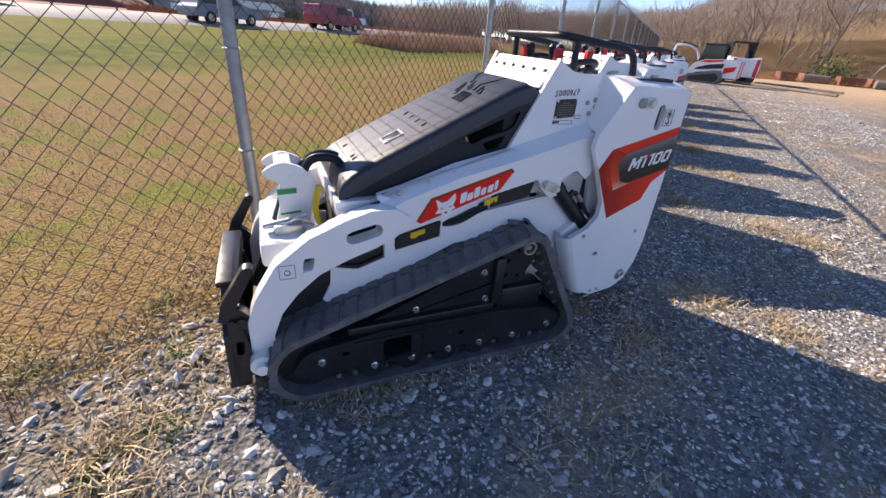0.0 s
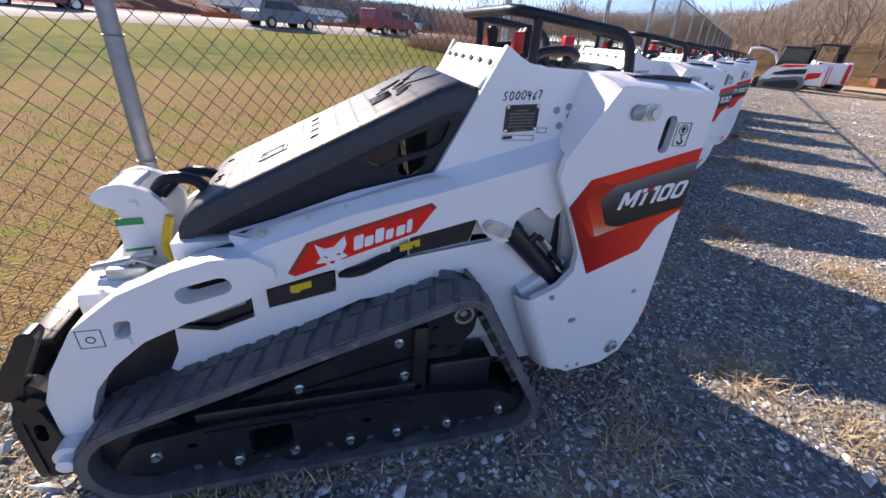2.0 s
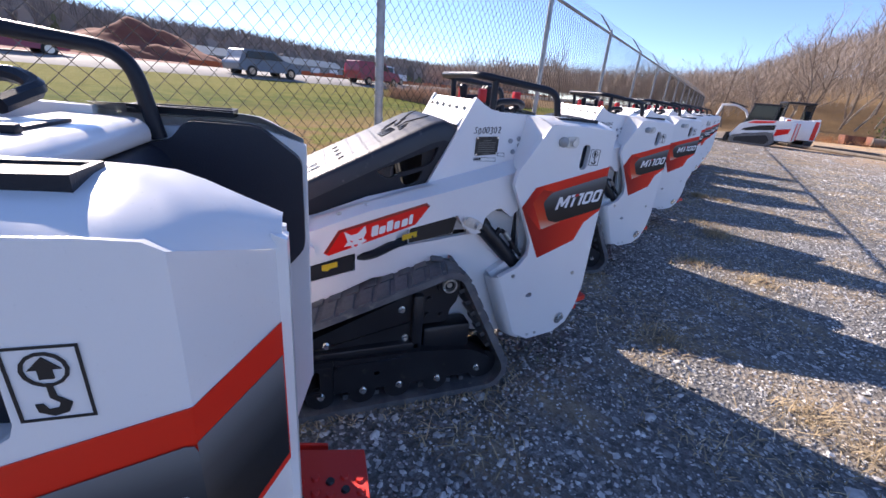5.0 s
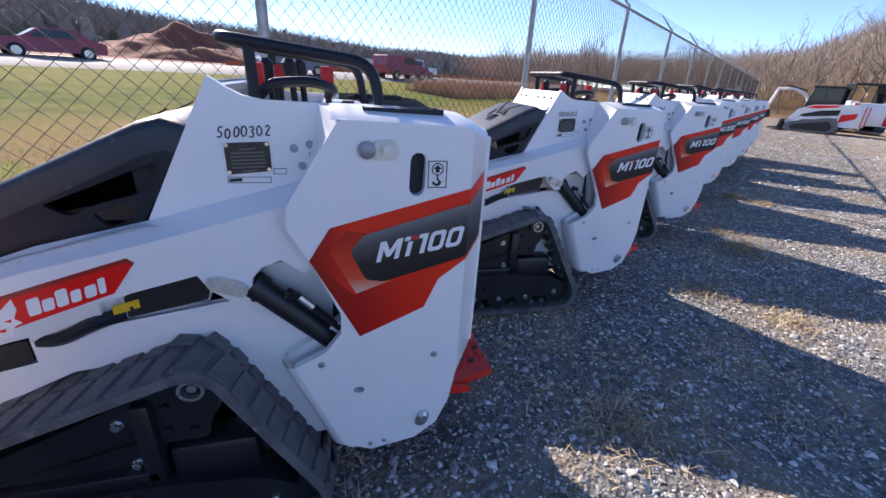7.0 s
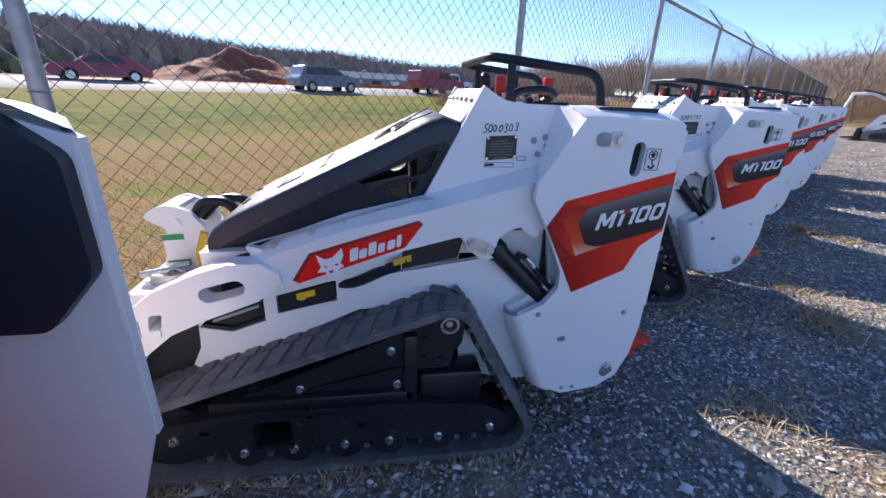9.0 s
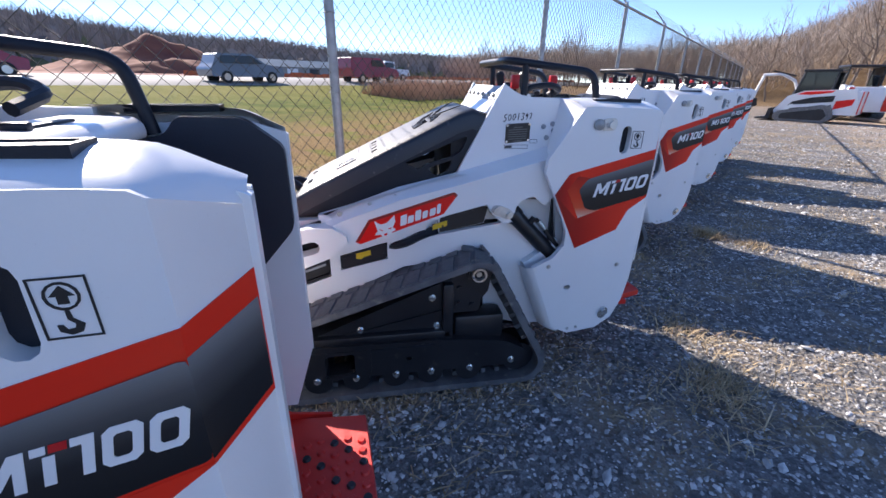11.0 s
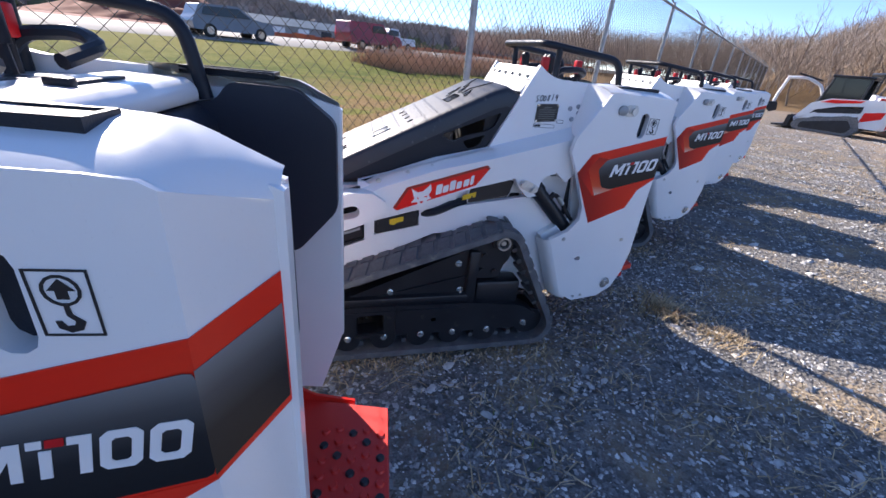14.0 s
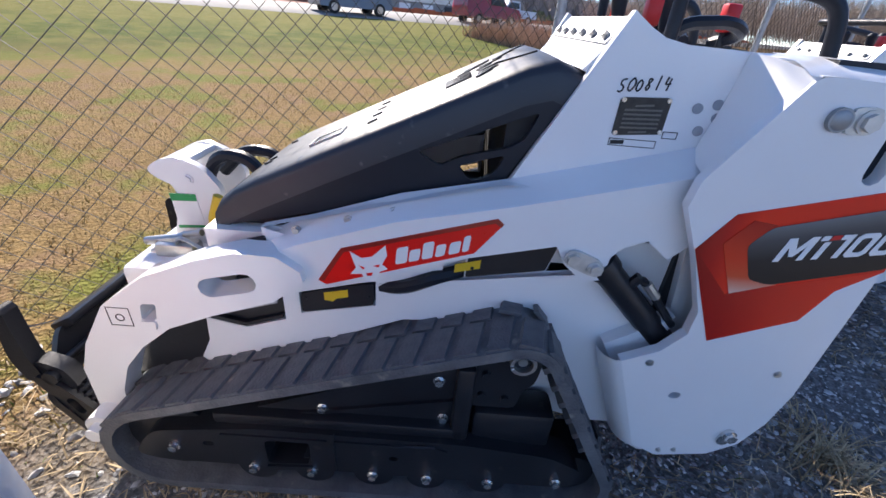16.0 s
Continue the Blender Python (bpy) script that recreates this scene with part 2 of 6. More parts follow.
STROKES = {"0": [[(0.45, 1), (0.1, 0.75), (0.1, 0.25), (0.45, 0), (0.85, 0.3), (0.85, 0.75), (0.45, 1)]], "1": [[(0.5, 1), (0.42, 0)]], "3": [[(0.1, 0.9), (0.6, 1), (0.75, 0.75), (0.35, 0.55), (0.8, 0.3), (0.5, 0), (0.05, 0.1)]], "4": [[(0.3, 1), (0.1, 0.45), (0.85, 0.5)], [(0.7, 0.9), (0.6, 0)]], "5": [[(0.85, 1), (0.25, 0.95), (0.2, 0.55), (0.7, 0.5), (0.75, 0.15), (0.4, 0), (0.05, 0.12)]], "2": [[(0.1, 0.8), (0.5, 1), (0.75, 0.75), (0.1, 0.05), (0.85, 0.05)]], "6": [[(0.7, 1), (0.2, 0.5), (0.2, 0.1), (0.6, 0), (0.75, 0.3), (0.3, 0.42)]], "7": [[(0.1, 0.95), (0.85, 1), (0.4, 0)]], "8": [[(0.75, 0.85), (0.4, 1), (0.2, 0.78), (0.75, 0.3), (0.45, 0), (0.15, 0.25), (0.75, 0.85)]], "9": [[(0.75, 0.75), (0.35, 1), (0.15, 0.65), (0.5, 0.5), (0.75, 0.8), (0.65, 0)]]}


def handwriting(name, body, height, x, y, z, tilt, material, parent, label=""):
    """Digits written by hand with a felt pen on a face that looks along -y."""
    r = random.Random(int(body))
    bm = bmesh.new()
    u = 0.0
    for ch in body:
        k, dz, sh = r.uniform(0.88, 1.12), r.uniform(-0.1, 0.1), r.uniform(0.05, 0.22)
        for line in STROKES[ch]:
            pts = bend([Vector((p * 0.58 * k + q * sh, 0, q * k + dz)) for p, q in line], 0.18, 3)
            tube(bm, [((x + (u + p.x) * height), y, z + p.z * height + (u + p.x) * height * math.tan(radians(tilt))) for p in pts], 0.0019, 5)
        u += 0.72 * r.uniform(0.93, 1.08)
    return part(name, bm, material, parent, label)


rng = np.random.default_rng(7)


# ---- the loaders ----
PANEL = [(0.632, 1.298), (0.505, 1.10), (0.497, 1.04), (0.555, 0.93), (0.622, 0.775), (0.622, 0.705), (0.575, 0.645), (0.485, 0.60), (0.615, 0.27), (0.70, 0.228), (0.85, 0.25), (0.925, 0.305), (0.965, 0.40), (0.985, 0.52), (0.985, 1.288), (0.97, 1.296), (0.93, 1.300), (0.80, 1.304), (0.665, 1.308), (0.645, 1.306)]


def belt_path(grow=0.0, n=10):
    """The loop of a track round its front idler, drive sprocket and rear idler."""
    circles = [(-0.775, 0.175, 0.172), (0.45, 0.118, 0.115), (0.215, 0.565, 0.112)]
    pts = []
    for i, (cx, cz, r) in enumerate(circles):
        px, pz, pr = circles[i - 1]
        nx, nz, nr = circles[(i + 1) % 3]
        r = r + grow

        def out(ax, az, ar, bx, bz, br):
            d = math.atan2(bz - az, bx - ax)
            return d - math.pi / 2 - math.asin((br - ar) / math.hypot(bx - ax, bz - az))

        a0 = out(px, pz, pr, cx, cz, circles[i][2])
        a1 = out(cx, cz, circles[i][2], nx, nz, nr)
        while a1 < a0:
            a1 += 2 * math.pi
        for j in range(n + 1):
            a = a0 + (a1 - a0) * j / n
            pts.append(Vector((cx + r * math.cos(a), 0, cz + r * math.sin(a))))
    return pts


def even(pts, count):
    """Points at even steps along a closed path, with the heading at each."""
    loop = pts + [pts[0]]
    acc = [0.0]
    for a, b in zip(loop, loop[1:]):
        acc.append(acc[-1] + (b - a).length)
    out = []
    for i in range(count):
        s = acc[-1] * i / count
        j = max(q for q in range(len(acc) - 1) if acc[q] <= s)
        t = (s - acc[j]) / max(acc[j + 1] - acc[j], 1e-9)
        p = loop[j].lerp(loop[j + 1], t)
        out.append((p, (loop[j + 1] - loop[j]).normalized()))
    return out


def build_track(parent, y0, y1):
    """Rubber belt with its lugs, the black roller frame, rollers, sprocket and bolts; y0 is the outer edge."""
    side = -1 if y0 < y1 else 1
    bm = bmesh.new()
    outer, inner = belt_path(0.0), belt_path(-0.03)
    rings = []
    for pts in (outer, inner):
        for y in (y0, y1):
            rings.append([bm.verts.new(Vector((p.x, y, p.z)) * S) for p in pts])
    n = len(outer)
    for i in range(n):
        j = (i + 1) % n
        for a, b in ((0, 1), (1, 3), (3, 2), (2, 0)):
            bm.faces.new((rings[a][i], rings[a][j], rings[b][j], rings[b][i]))
    bmesh.ops.recalc_face_normals(bm, faces=bm.faces)
    belt = part("track_belt", bm, RUBBER, parent, "ribbed black rubber track belt")
    wid = abs(y1 - y0)
    lug_me = {}
    for half in (0, 1):
        bm = bmesh.new()
        ya = -side * wid * (0.02 if half == 0 else 0.52)
        yb = -side * wid * (0.48 if half == 0 else 0.98)
        vs = []
        for lift, w in ((-0.006, 0.032), (0.0055, 0.027)):
            for y, sk in ((ya, -0.014), (yb, 0.014)):
                for sgn in (-1, 1):
                    vs.append(bm.verts.new(Vector((sgn * w + sk * side, y, lift)) * S))
        for f in ((0, 1, 3, 2), (4, 5, 7, 6), (0, 1, 5, 4), (2, 3, 7, 6), (0, 2, 6, 4), (1, 3, 7, 5)):
            bm.faces.new([vs[i] for i in f])
        bmesh.ops.recalc_face_normals(bm, faces=bm.faces)
        lug_me[half] = mesh_of(bm, "tread_lug")
        lug_me[half].materials.append(RUBBER)
    for half in (0, 1):
        for p, d in even(belt_path(0.002), 46):
            q = p + d * (0.036 if half else 0.0)
            nrm = Vector((d.z, 0, -d.x))
            lug = new("tread_lug", lug_me[half])
            lug.parent = belt
            lug.matrix_basis = Matrix(((d.x, 0, nrm.x, q.x * S), (0, 1, 0, y0 * S), (d.z, 0, nrm.z, q.z * S), (0, 0, 0, 1)))
    bm = bmesh.new()
    box(bm, -0.011, 0.011, -0.055, 0.055, -0.025, 0.004)
    drive_me = mesh_of(bm, "drive_lug")
    drive_me.materials.append(RUBBER)
    for k, (p, d) in enumerate(even(belt_path(-0.03), 48)):
        nrm = Vector((d.z, 0, -d.x))
        yc = (y0 + y1) / 2
        m = Matrix(((d.x, 0, nrm.x, p.x * S), (0, 1, 0, yc * S), (d.z, 0, nrm.z, p.z * S), (0, 0, 0, 1)))
        lug = new("drive_lug", drive_me)
        lug.parent, lug.matrix_basis = belt, m
    # roller frame: lower channel, upper gusset, motor housing
    ya, yb = y0 - side * 0.012, y0 - side * 0.10
    bm = bmesh.new()
    low = rounded([(-0.87, 0.15), (-0.80, 0.255), (-0.49, 0.295), (0.10, 0.285), (0.36, 0.255), (0.475, 0.19), (0.44, 0.115), (-0.80, 0.125)], 0.04)
    win = [(-0.475, 0.245), (-0.345, 0.25), (-0.345, 0.15), (-0.475, 0.14)]
    plate(bm, low, ya, yb, [list(reversed(rounded(win, 0.01, 1))), slot_hole(-0.64, 0.215, 0.035, 0.02), slot_hole(-0.02, 0.27, 0.03, 0.012), slot_hole(-0.1, 0.20, 0.03, 0.02)])
    frame_p = part("roller_frame", bm, BLACK, parent, "black painted steel track roller frame")
    bm = bmesh.new()
    plate(bm, rounded([(-0.60, 0.285), (0.10, 0.575), (0.145, 0.57), (0.10, 0.30)], 0.02), y0 - side * 0.063, y0 - side * 0.12)
    part("gusset", bm, BLACK, frame_p)
    bm = bmesh.new()
    box(bm, -0.62, 0.10, min(y0 - side * 0.03, y0 - side * 0.16), max(y0 - side * 0.03, y0 - side * 0.16), 0.285, 0.325, bevel=0.008)
    box(bm, 0.06, 0.11, min(y0 - side * 0.03, y0 - side * 0.13), max(y0 - side * 0.03, y0 - side * 0.13), 0.28, 0.56, bevel=0.01)
    box(bm, 0.12, 0.36, min(y0 - side * 0.05, y0 - side * 0.16), max(y0 - side * 0.05, y0 - side * 0.16), 0.24, 0.38, bevel=0.02)
    cyl(bm, (-0.1, y0 - side * 0.01, 0.262), (0.02, y0 - side * 0.01, 0.268), 0.006, 6)
    part("step_bracket", bm, BLACK, frame_p)
    bm = bmesh.new()
    plate(bm, rounded([(0.10, 0.40), (0.235, 0.40), (0.245, 0.47), (0.275, 0.50), (0.285, 0.60), (0.25, 0.645), (0.14, 0.625), (0.10, 0.575)], 0.02, 2), y0 - side * 0.06, y0 - side * 0.2)
    cyl(bm, (0.222, y0 - side * 0.04, 0.60), (0.222, y0 - side * 0.07, 0.60), 0.048, 18)
    for q, w in ((0.135, 0.45), (0.20, 0.44), (0.14, 0.53)):
        cyl(bm, (q, y0 - side * 0.06, w), (q, y0 - side * 0.048, w), 0.012, 6)
    part("drive_motor", bm, BLACK, frame_p, "black drive motor housing")
    bm = bmesh.new()
    plate(bm, [(-0.47, 0.305), (0.06, 0.42), (0.06, 0.408), (-0.47, 0.293)], y0 - side * 0.052, y0 - side * 0.066)
    plate(bm, rounded([(-0.60, 0.268), (0.02, 0.268), (0.06, 0.255), (-0.60, 0.255)], 0.004, 1), y0 - side * 0.006, y0 - side * 0.014)
    plate(bm, [(-0.29, 0.30), (-0.27, 0.30), (-0.27, 0.13), (-0.29, 0.13)], y0 - side * 0.006, y0 - side * 0.014)
    plate(bm, rounded([(-0.48, 0.135), (-0.34, 0.145), (-0.34, 0.128), (-0.48, 0.118)], 0.004, 1), y0 - side * 0.004, y0 - side * 0.014)
    part("stiffener", bm, BLACK, frame_p)
    bm = bmesh.new()
    n = 20
    for i in range(n):
        a, b = 2 * math.pi * i / n, 2 * math.pi * (i + 1) / n
        q = [(0.222 + rr * math.cos(t), 0.60 + rr * math.sin(t)) for rr, t in ((0.034, a), (0.034, b), (0.025, b), (0.025, a))]
        plate(bm, q, y0 - side * 0.024, y0 - side * 0.055)
    cyl(bm, (0.222, y0 - side * 0.055, 0.60), (0.222, y0 - side * 0.034, 0.60), 0.013, 8)
    bmesh.ops.remove_doubles(bm, verts=bm.verts, dist=1e-5)
    part("hub", bm, STEEL, frame_p, "bare steel drive hub")
    bm = bmesh.new()
    gear = []
    for i in range(36):
        rr = 0.088 if i % 4 in (0, 1) else 0.068
        gear.append((0.215 + rr * math.cos(i * math.pi / 18), 0.565 + rr * math.sin(i * math.pi / 18)))
    plate(bm, gear, y0 - side * 0.10, y0 - side * 0.14)
    part("drive_sprocket", bm, BLACK, frame_p)
    for x, z, r in [(-0.775, 0.175, 0.135), (0.45, 0.118, 0.08)]:
        bm = bmesh.new()
        cyl(bm, (x, y0 - side * 0.06, z), (x, y1 + side * 0.04, z), r, 22)
        part("idler_wheel", bm, BLACK, frame_p)
    xs = [-0.517, -0.344, -0.161, 0.003, 0.19]
    for x in xs:
        bm = bmesh.new()
        cyl(bm, (x, y0 - side * 0.03, 0.095), (x, y1 + side * 0.05, 0.095), 0.062, 16)
        part("roller", bm, BLACK, frame_p)
    for x, z, dy in [(-0.739, 0.2, 0.0)] + [(x, 0.122, 0) for x in xs] + [(0.393, 0.147, 0.0), (-0.313, 0.343, 0.055), (0.036, 0.337, 0.055), (0.015, 0.485, 0.055), (0.085, 0.5, 0.045)]:
        bm = bmesh.new()
        bolt(bm, x, y0 - side * (0.012 + dy), z, 0.0125, 0.018, side)
        part("bolt", bm, CHROME, frame_p, "bright zinc bolt")


def build_loader():
    top = thing("mini_track_loader", "white and black mini track loader with red decals, parked on gravel", "track loader", "row of mini track loaders")
    # tracks
    build_track(top, -0.495, -0.255)
    build_track(top, 0.495, 0.255)
    dec0 = None
    for sd in (-1, 1):
        def y(v):
            return v * sd  # v is written for the near side, negative outwards
        # rear side panels
        bm = bmesh.new()
        slot = slot_hole(0.835, 1.175, 0.115, 0.042, 88)
        hole = slot_hole(0.667, 0.489, 0.034, 0.024, 0)
        plate(bm, PANEL, y(-0.427), y(-0.40), [slot, hole])
        a = len(bm.verts)
        plate(bm, [(0.985, 0.52), (1.055, 0.56), (1.06, 1.25), (0.985, 1.288)], y(-0.427), y(-0.412))
        turn_in(bm, a, -y(-1.0))
        plate(bm, [(1.045, 0.57), (1.062, 0.57), (1.066, 1.262), (1.05, 1.27)], y(-0.338), y(-0.312))
        part("rear_panel", bm, WHITE, top, "white painted steel side panel")
        # added black sheet: stands for the shade inside the hollow wing
        bm = bmesh.new()
        plate(bm, slot_hole(0.835, 1.175, 0.15, 0.07, 88), y(-0.392), y(-0.40))
        part("slot_shade_sheet", bm, PLASTIC, top, "black sheet added for the shade inside the lifting slot")
        bm = bmesh.new()
        edge = [(0.487, 0.602), (0.52, 0.515), (0.572, 0.385), (0.615, 0.272), (0.655, 0.248)]
        strip = []
        for i, (px, pz) in enumerate(edge):
            row = []
            for j in range(6):
                a = j * math.pi / 10
                row.append(bm.verts.new(Vector((px - 0.045 * math.sin(a), y(-0.4265 + 0.075 * (1 - math.cos(a))), pz - 0.012 * math.sin(a))) * S))
            strip.append(row)
        for r0, r1 in zip(strip, strip[1:]):
            for j in range(5):
                bm.faces.new((r0[j], r0[j + 1], r1[j + 1], r1[j]))
        bmesh.ops.recalc_face_normals(bm, faces=bm.faces)
        plate(bm, [(0.46, 0.60), (0.62, 0.71), (0.60, 0.50), (0.52, 0.50)], y(-0.365), y(-0.32))
        part("panel_lip", bm, WHITE, top)
        # the wing's inner sheet, top cap with its rubber mat, and padding
        bm = bmesh.new()
        plate(bm, [(0.63, 0.38), (0.99, 0.36), (1.06, 0.58), (1.063, 1.268), (0.98, 1.295), (0.63, 1.295)], y(-0.312), y(-0.30))
        part("wing_sheet", bm, WHITE, top)
        bm = bmesh.new()
        rows = []
        for px, z0, out in ((0.62, 1.306, -0.424), (0.70, 1.307, -0.424), (0.80, 1.304, -0.424), (0.90, 1.301, -0.424), (0.935, 1.299, -0.424), (0.965, 1.295, -0.424), (0.988, 1.286, -0.421), (1.02, 1.270, -0.382), (1.06, 1.251, -0.333)):
            rows.append([bm.verts.new(Vector((px, y(out + (-0.30 - out) * f), z0 + 0.030 * math.sin(f * math.pi / 2) ** 0.8)) * S) for f in (0.0, 0.08, 0.2, 0.4, 0.7, 1.0)])
        for r0, r1 in zip(rows, rows[1:]):
            for j in range(5):
                bm.faces.new((r0[j], r0[j + 1], r1[j + 1], r1[j]))
        bmesh.ops.recalc_face_normals(bm, faces=bm.faces)
        part("wing_cap", bm, WHITE, top)
        bm = bmesh.new()
        for x0, x1, ya, yb in ((0.70, 0.91, -0.375, -0.368), (0.70, 0.91, -0.322, -0.315), (0.70, 0.707, -0.368, -0.322), (0.903, 0.91, -0.368, -0.322)):
            box(bm, x0, x1, min(y(ya), y(yb)), max(y(ya), y(yb)), 1.318, 1.3345)
        box(bm, 0.707, 0.903, min(y(-0.368), y(-0.322)), max(y(-0.368), y(-0.322)), 1.318, 1.3315)
        part("grip_mat", bm, PLASTIC, top, "black rubber grip mat")
        bm = bmesh.new()
        pts = rounded([(0.63, 1.25), (0.72, 1.256), (0.79, 1.27), (0.82, 1.312), (0.965, 1.308), (1.056, 1.235), (1.056, 1.01), (0.95, 0.89), (0.63, 0.89)], 0.02)
        plate(bm, pts, y(-0.30), y(-0.265))
        part("side_pad", bm, PAD, top, "thick black foam pad")
        # tower cheeks
        bm = bmesh.new()
        plate(bm, [(0.335, 1.388), (0.112, 0.96), (0.112, 0.80), (0.35, 0.80), (0.37, 0.62), (0.66, 0.62), (0.66, 1.332), (0.46, 1.336), (0.41, 1.345), (0.375, 1.362)], y(-0.285), y(-0.262))
        part("tower_cheek", bm, WHITE, top)
        # web that joins the cheek to the rear panel
        bm = bmesh.new()
        rows = [[(0.59, 1.333), (0.60, 1.33), (0.642, 1.308)], [(0.578, 1.25), (0.59, 1.245), (0.612, 1.26)], [(0.548, 1.12), (0.535, 1.11), (0.511, 1.10)]]
        vs = [[bm.verts.new(Vector((p[0], y(yy), p[1])) * S) for p, yy in zip(r, (-0.2855, -0.33, -0.426))] for r in rows]
        for i in range(2):
            for j in range(2):
                bm.faces.new((vs[i][j], vs[i][j + 1], vs[i + 1][j + 1], vs[i + 1][j]))
        v0 = [bm.verts.new(Vector(p) * S) for p in ((0.59, y(-0.285), 1.333), (0.642, y(-0.426), 1.308), (0.72, y(-0.42), 1.309), (0.72, y(-0.26), 1.335))]
        bm.faces.new(v0)
        bmesh.ops.recalc_face_normals(bm, faces=bm.faces)
        part("corner_web", bm, WHITE, top)
        # lift arm beam with a sloping upper face
        bm = bmesh.new()
        face = [(-0.45, 0.80), (-0.36, 0.845), (-0.12, 0.928), (0.15, 0.99), (0.56, 1.10), (0.60, 1.0), (0.57, 0.93), (0.53, 0.885), (0.51, 0.90), (0.47, 0.93), (0.42, 0.91), (0.395, 0.88), (0.39, 0.815), (0.345, 0.805), (0.29, 0.85), (0.262, 0.898), (0.06, 0.848), (-0.30, 0.735), (-0.45, 0.69)]
        plate(bm, face, y(-0.378), y(-0.335))
        upper = [(-0.45, 0.80), (-0.36, 0.845), (-0.12, 0.928), (0.15, 0.99), (0.56, 1.10)]
        va = [bm.verts.new(Vector((p[0], y(-0.378), p[1])) * S) for p in upper]
        vb = [bm.verts.new(Vector((p[0], y(-0.285), p[1] + 0.035)) * S) for p in upper]
        for i in range(4):
            bm.faces.new((va[i], va[i + 1], vb[i + 1], vb[i]))
        part("lift_arm", bm, WHITE, top, "white painted lift arm")
        # front elbow of the arm
        bm = bmesh.new()
        elbow = [(-1.0, 0.20), (-0.995, 0.40), (-0.955, 0.50), (-0.87, 0.635), (-0.74, 0.735), (-0.60, 0.795), (-0.50, 0.825), (-0.40, 0.825), (-0.345, 0.785), (-0.34, 0.755), (-0.42, 0.69), (-0.59, 0.628), (-0.71, 0.575), (-0.80, 0.50), (-0.865, 0.42), (-0.905, 0.32), (-0.91, 0.24), (-0.94, 0.19)]
        plate(bm, elbow, y(-0.405), y(-0.33), [slot_hole(-0.53, 0.73, 0.15, 0.055, 14), rounded([(-0.765, 0.652), (-0.725, 0.655), (-0.735, 0.602), (-0.775, 0.60)], 0.006, 1)])
        bmesh.ops.remove_doubles(bm, verts=bm.verts, dist=1e-5)
        part("arm_elbow", bm, WHITE, top)
        bm = bmesh.new()
        plate(bm, rounded([(-0.778, 0.598), (-0.735, 0.602), (-0.74, 0.568), (-0.785, 0.562)], 0.006, 1), y(-0.405), y(-0.412))
        part("stop_block", bm, WHITE, top)
        bm = bmesh.new()
        cyl(bm, (-0.965, y(-0.30), 0.22), (-0.965, y(-0.46), 0.22), 0.045, 18)
        cyl(bm, (-0.965, y(-0.46), 0.22), (-0.965, y(-0.49), 0.22), 0.024, 14)
        part("pivot_pin", bm, WHITE, top)
        # body side with its openings
        bm = bmesh.new()
        w1 = [(-0.655, 0.553), (-0.625, 0.592), (-0.43, 0.66), (-0.43, 0.57), (-0.545, 0.53)]
        w2 = [(-0.385, 0.668), (-0.21, 0.715), (-0.175, 0.722), (-0.175, 0.642), (-0.385, 0.597)]
        w3 = [(0.058, 0.828), (0.24, 0.888), (0.286, 0.872), (0.266, 0.796), (0.058, 0.757)]
        w4 = [(-0.175, 0.78), (0.0, 0.83), (0.0, 0.755), (-0.05, 0.742), (-0.175, 0.712)]
        w5 = [(0.40, 0.80), (0.42, 0.90), (0.60, 0.90), (0.64, 0.60), (0.56, 0.63)]
        side = [(-0.70, 0.40), (-0.665, 0.47), (-0.655, 0.60), (-0.46, 0.70), (-0.46, 0.86), (0.12, 1.02), (0.66, 1.02), (0.66, 0.24), (0.50, 0.24), (0.29, 0.30), (0.27, 0.63), (-0.10, 0.60), (-0.66, 0.36)]
        plate(bm, side, y(-0.325), y(-0.30), [w1, w2, w3, w4, w5])
        part("body_side", bm, WHITE, top)
        # added black plate: darkens the open gap under the elbow and its square hole
        bm = bmesh.new()
        plate(bm, [(-0.93, 0.30), (-0.88, 0.46), (-0.83, 0.58), (-0.79, 0.665), (-0.70, 0.68), (-0.64, 0.62), (-0.60, 0.42), (-0.66, 0.34)], y(-0.312), y(-0.302))
        part("arm_gap_shade", bm, BLACK, top, "black plate added for the shade in the gap behind the lift arm")
        # cover plates and louvre in the openings
        bm = bmesh.new()
        plate(bm, rounded([(-0.38, 0.665), (-0.21, 0.709), (-0.18, 0.715), (-0.18, 0.645), (-0.38, 0.602)], 0.008, 2), y(-0.327), y(-0.308))
        bolt(bm, -0.368, y(-0.327), 0.652, 0.005, 0.004, y(-1) * 1.0)
        bolt(bm, -0.192, y(-0.327), 0.668, 0.005, 0.004, y(-1) * 1.0)
        part("cover_plate", bm, BLACK, top, "black access cover plate")
        bm = bmesh.new()
        plate(bm, rounded([(0.062, 0.826), (0.24, 0.886), (0.282, 0.871), (0.264, 0.798), (0.06, 0.759)], 0.006, 2), y(-0.327), y(-0.308))
        bolt(bm, 0.075, y(-0.327), 0.79, 0.005, 0.004, y(-1) * 1.0)
        part("cover_plate", bm, BLACK, top, "black access cover plate")
        bm = bmesh.new()
        plate(bm, [(-0.645, 0.56), (-0.618, 0.586), (-0.437, 0.65), (-0.437, 0.575), (-0.545, 0.538)], y(-0.312), y(-0.306))
        part("louvre", bm, BLACK, top)
        bm = bmesh.new()
        plate(bm, [(-0.61, 0.582), (-0.45, 0.634), (-0.45, 0.623), (-0.61, 0.57)], y(-0.324), y(-0.314))
        part("louvre_bar", bm, PLUG, top)
        bm = bmesh.new()
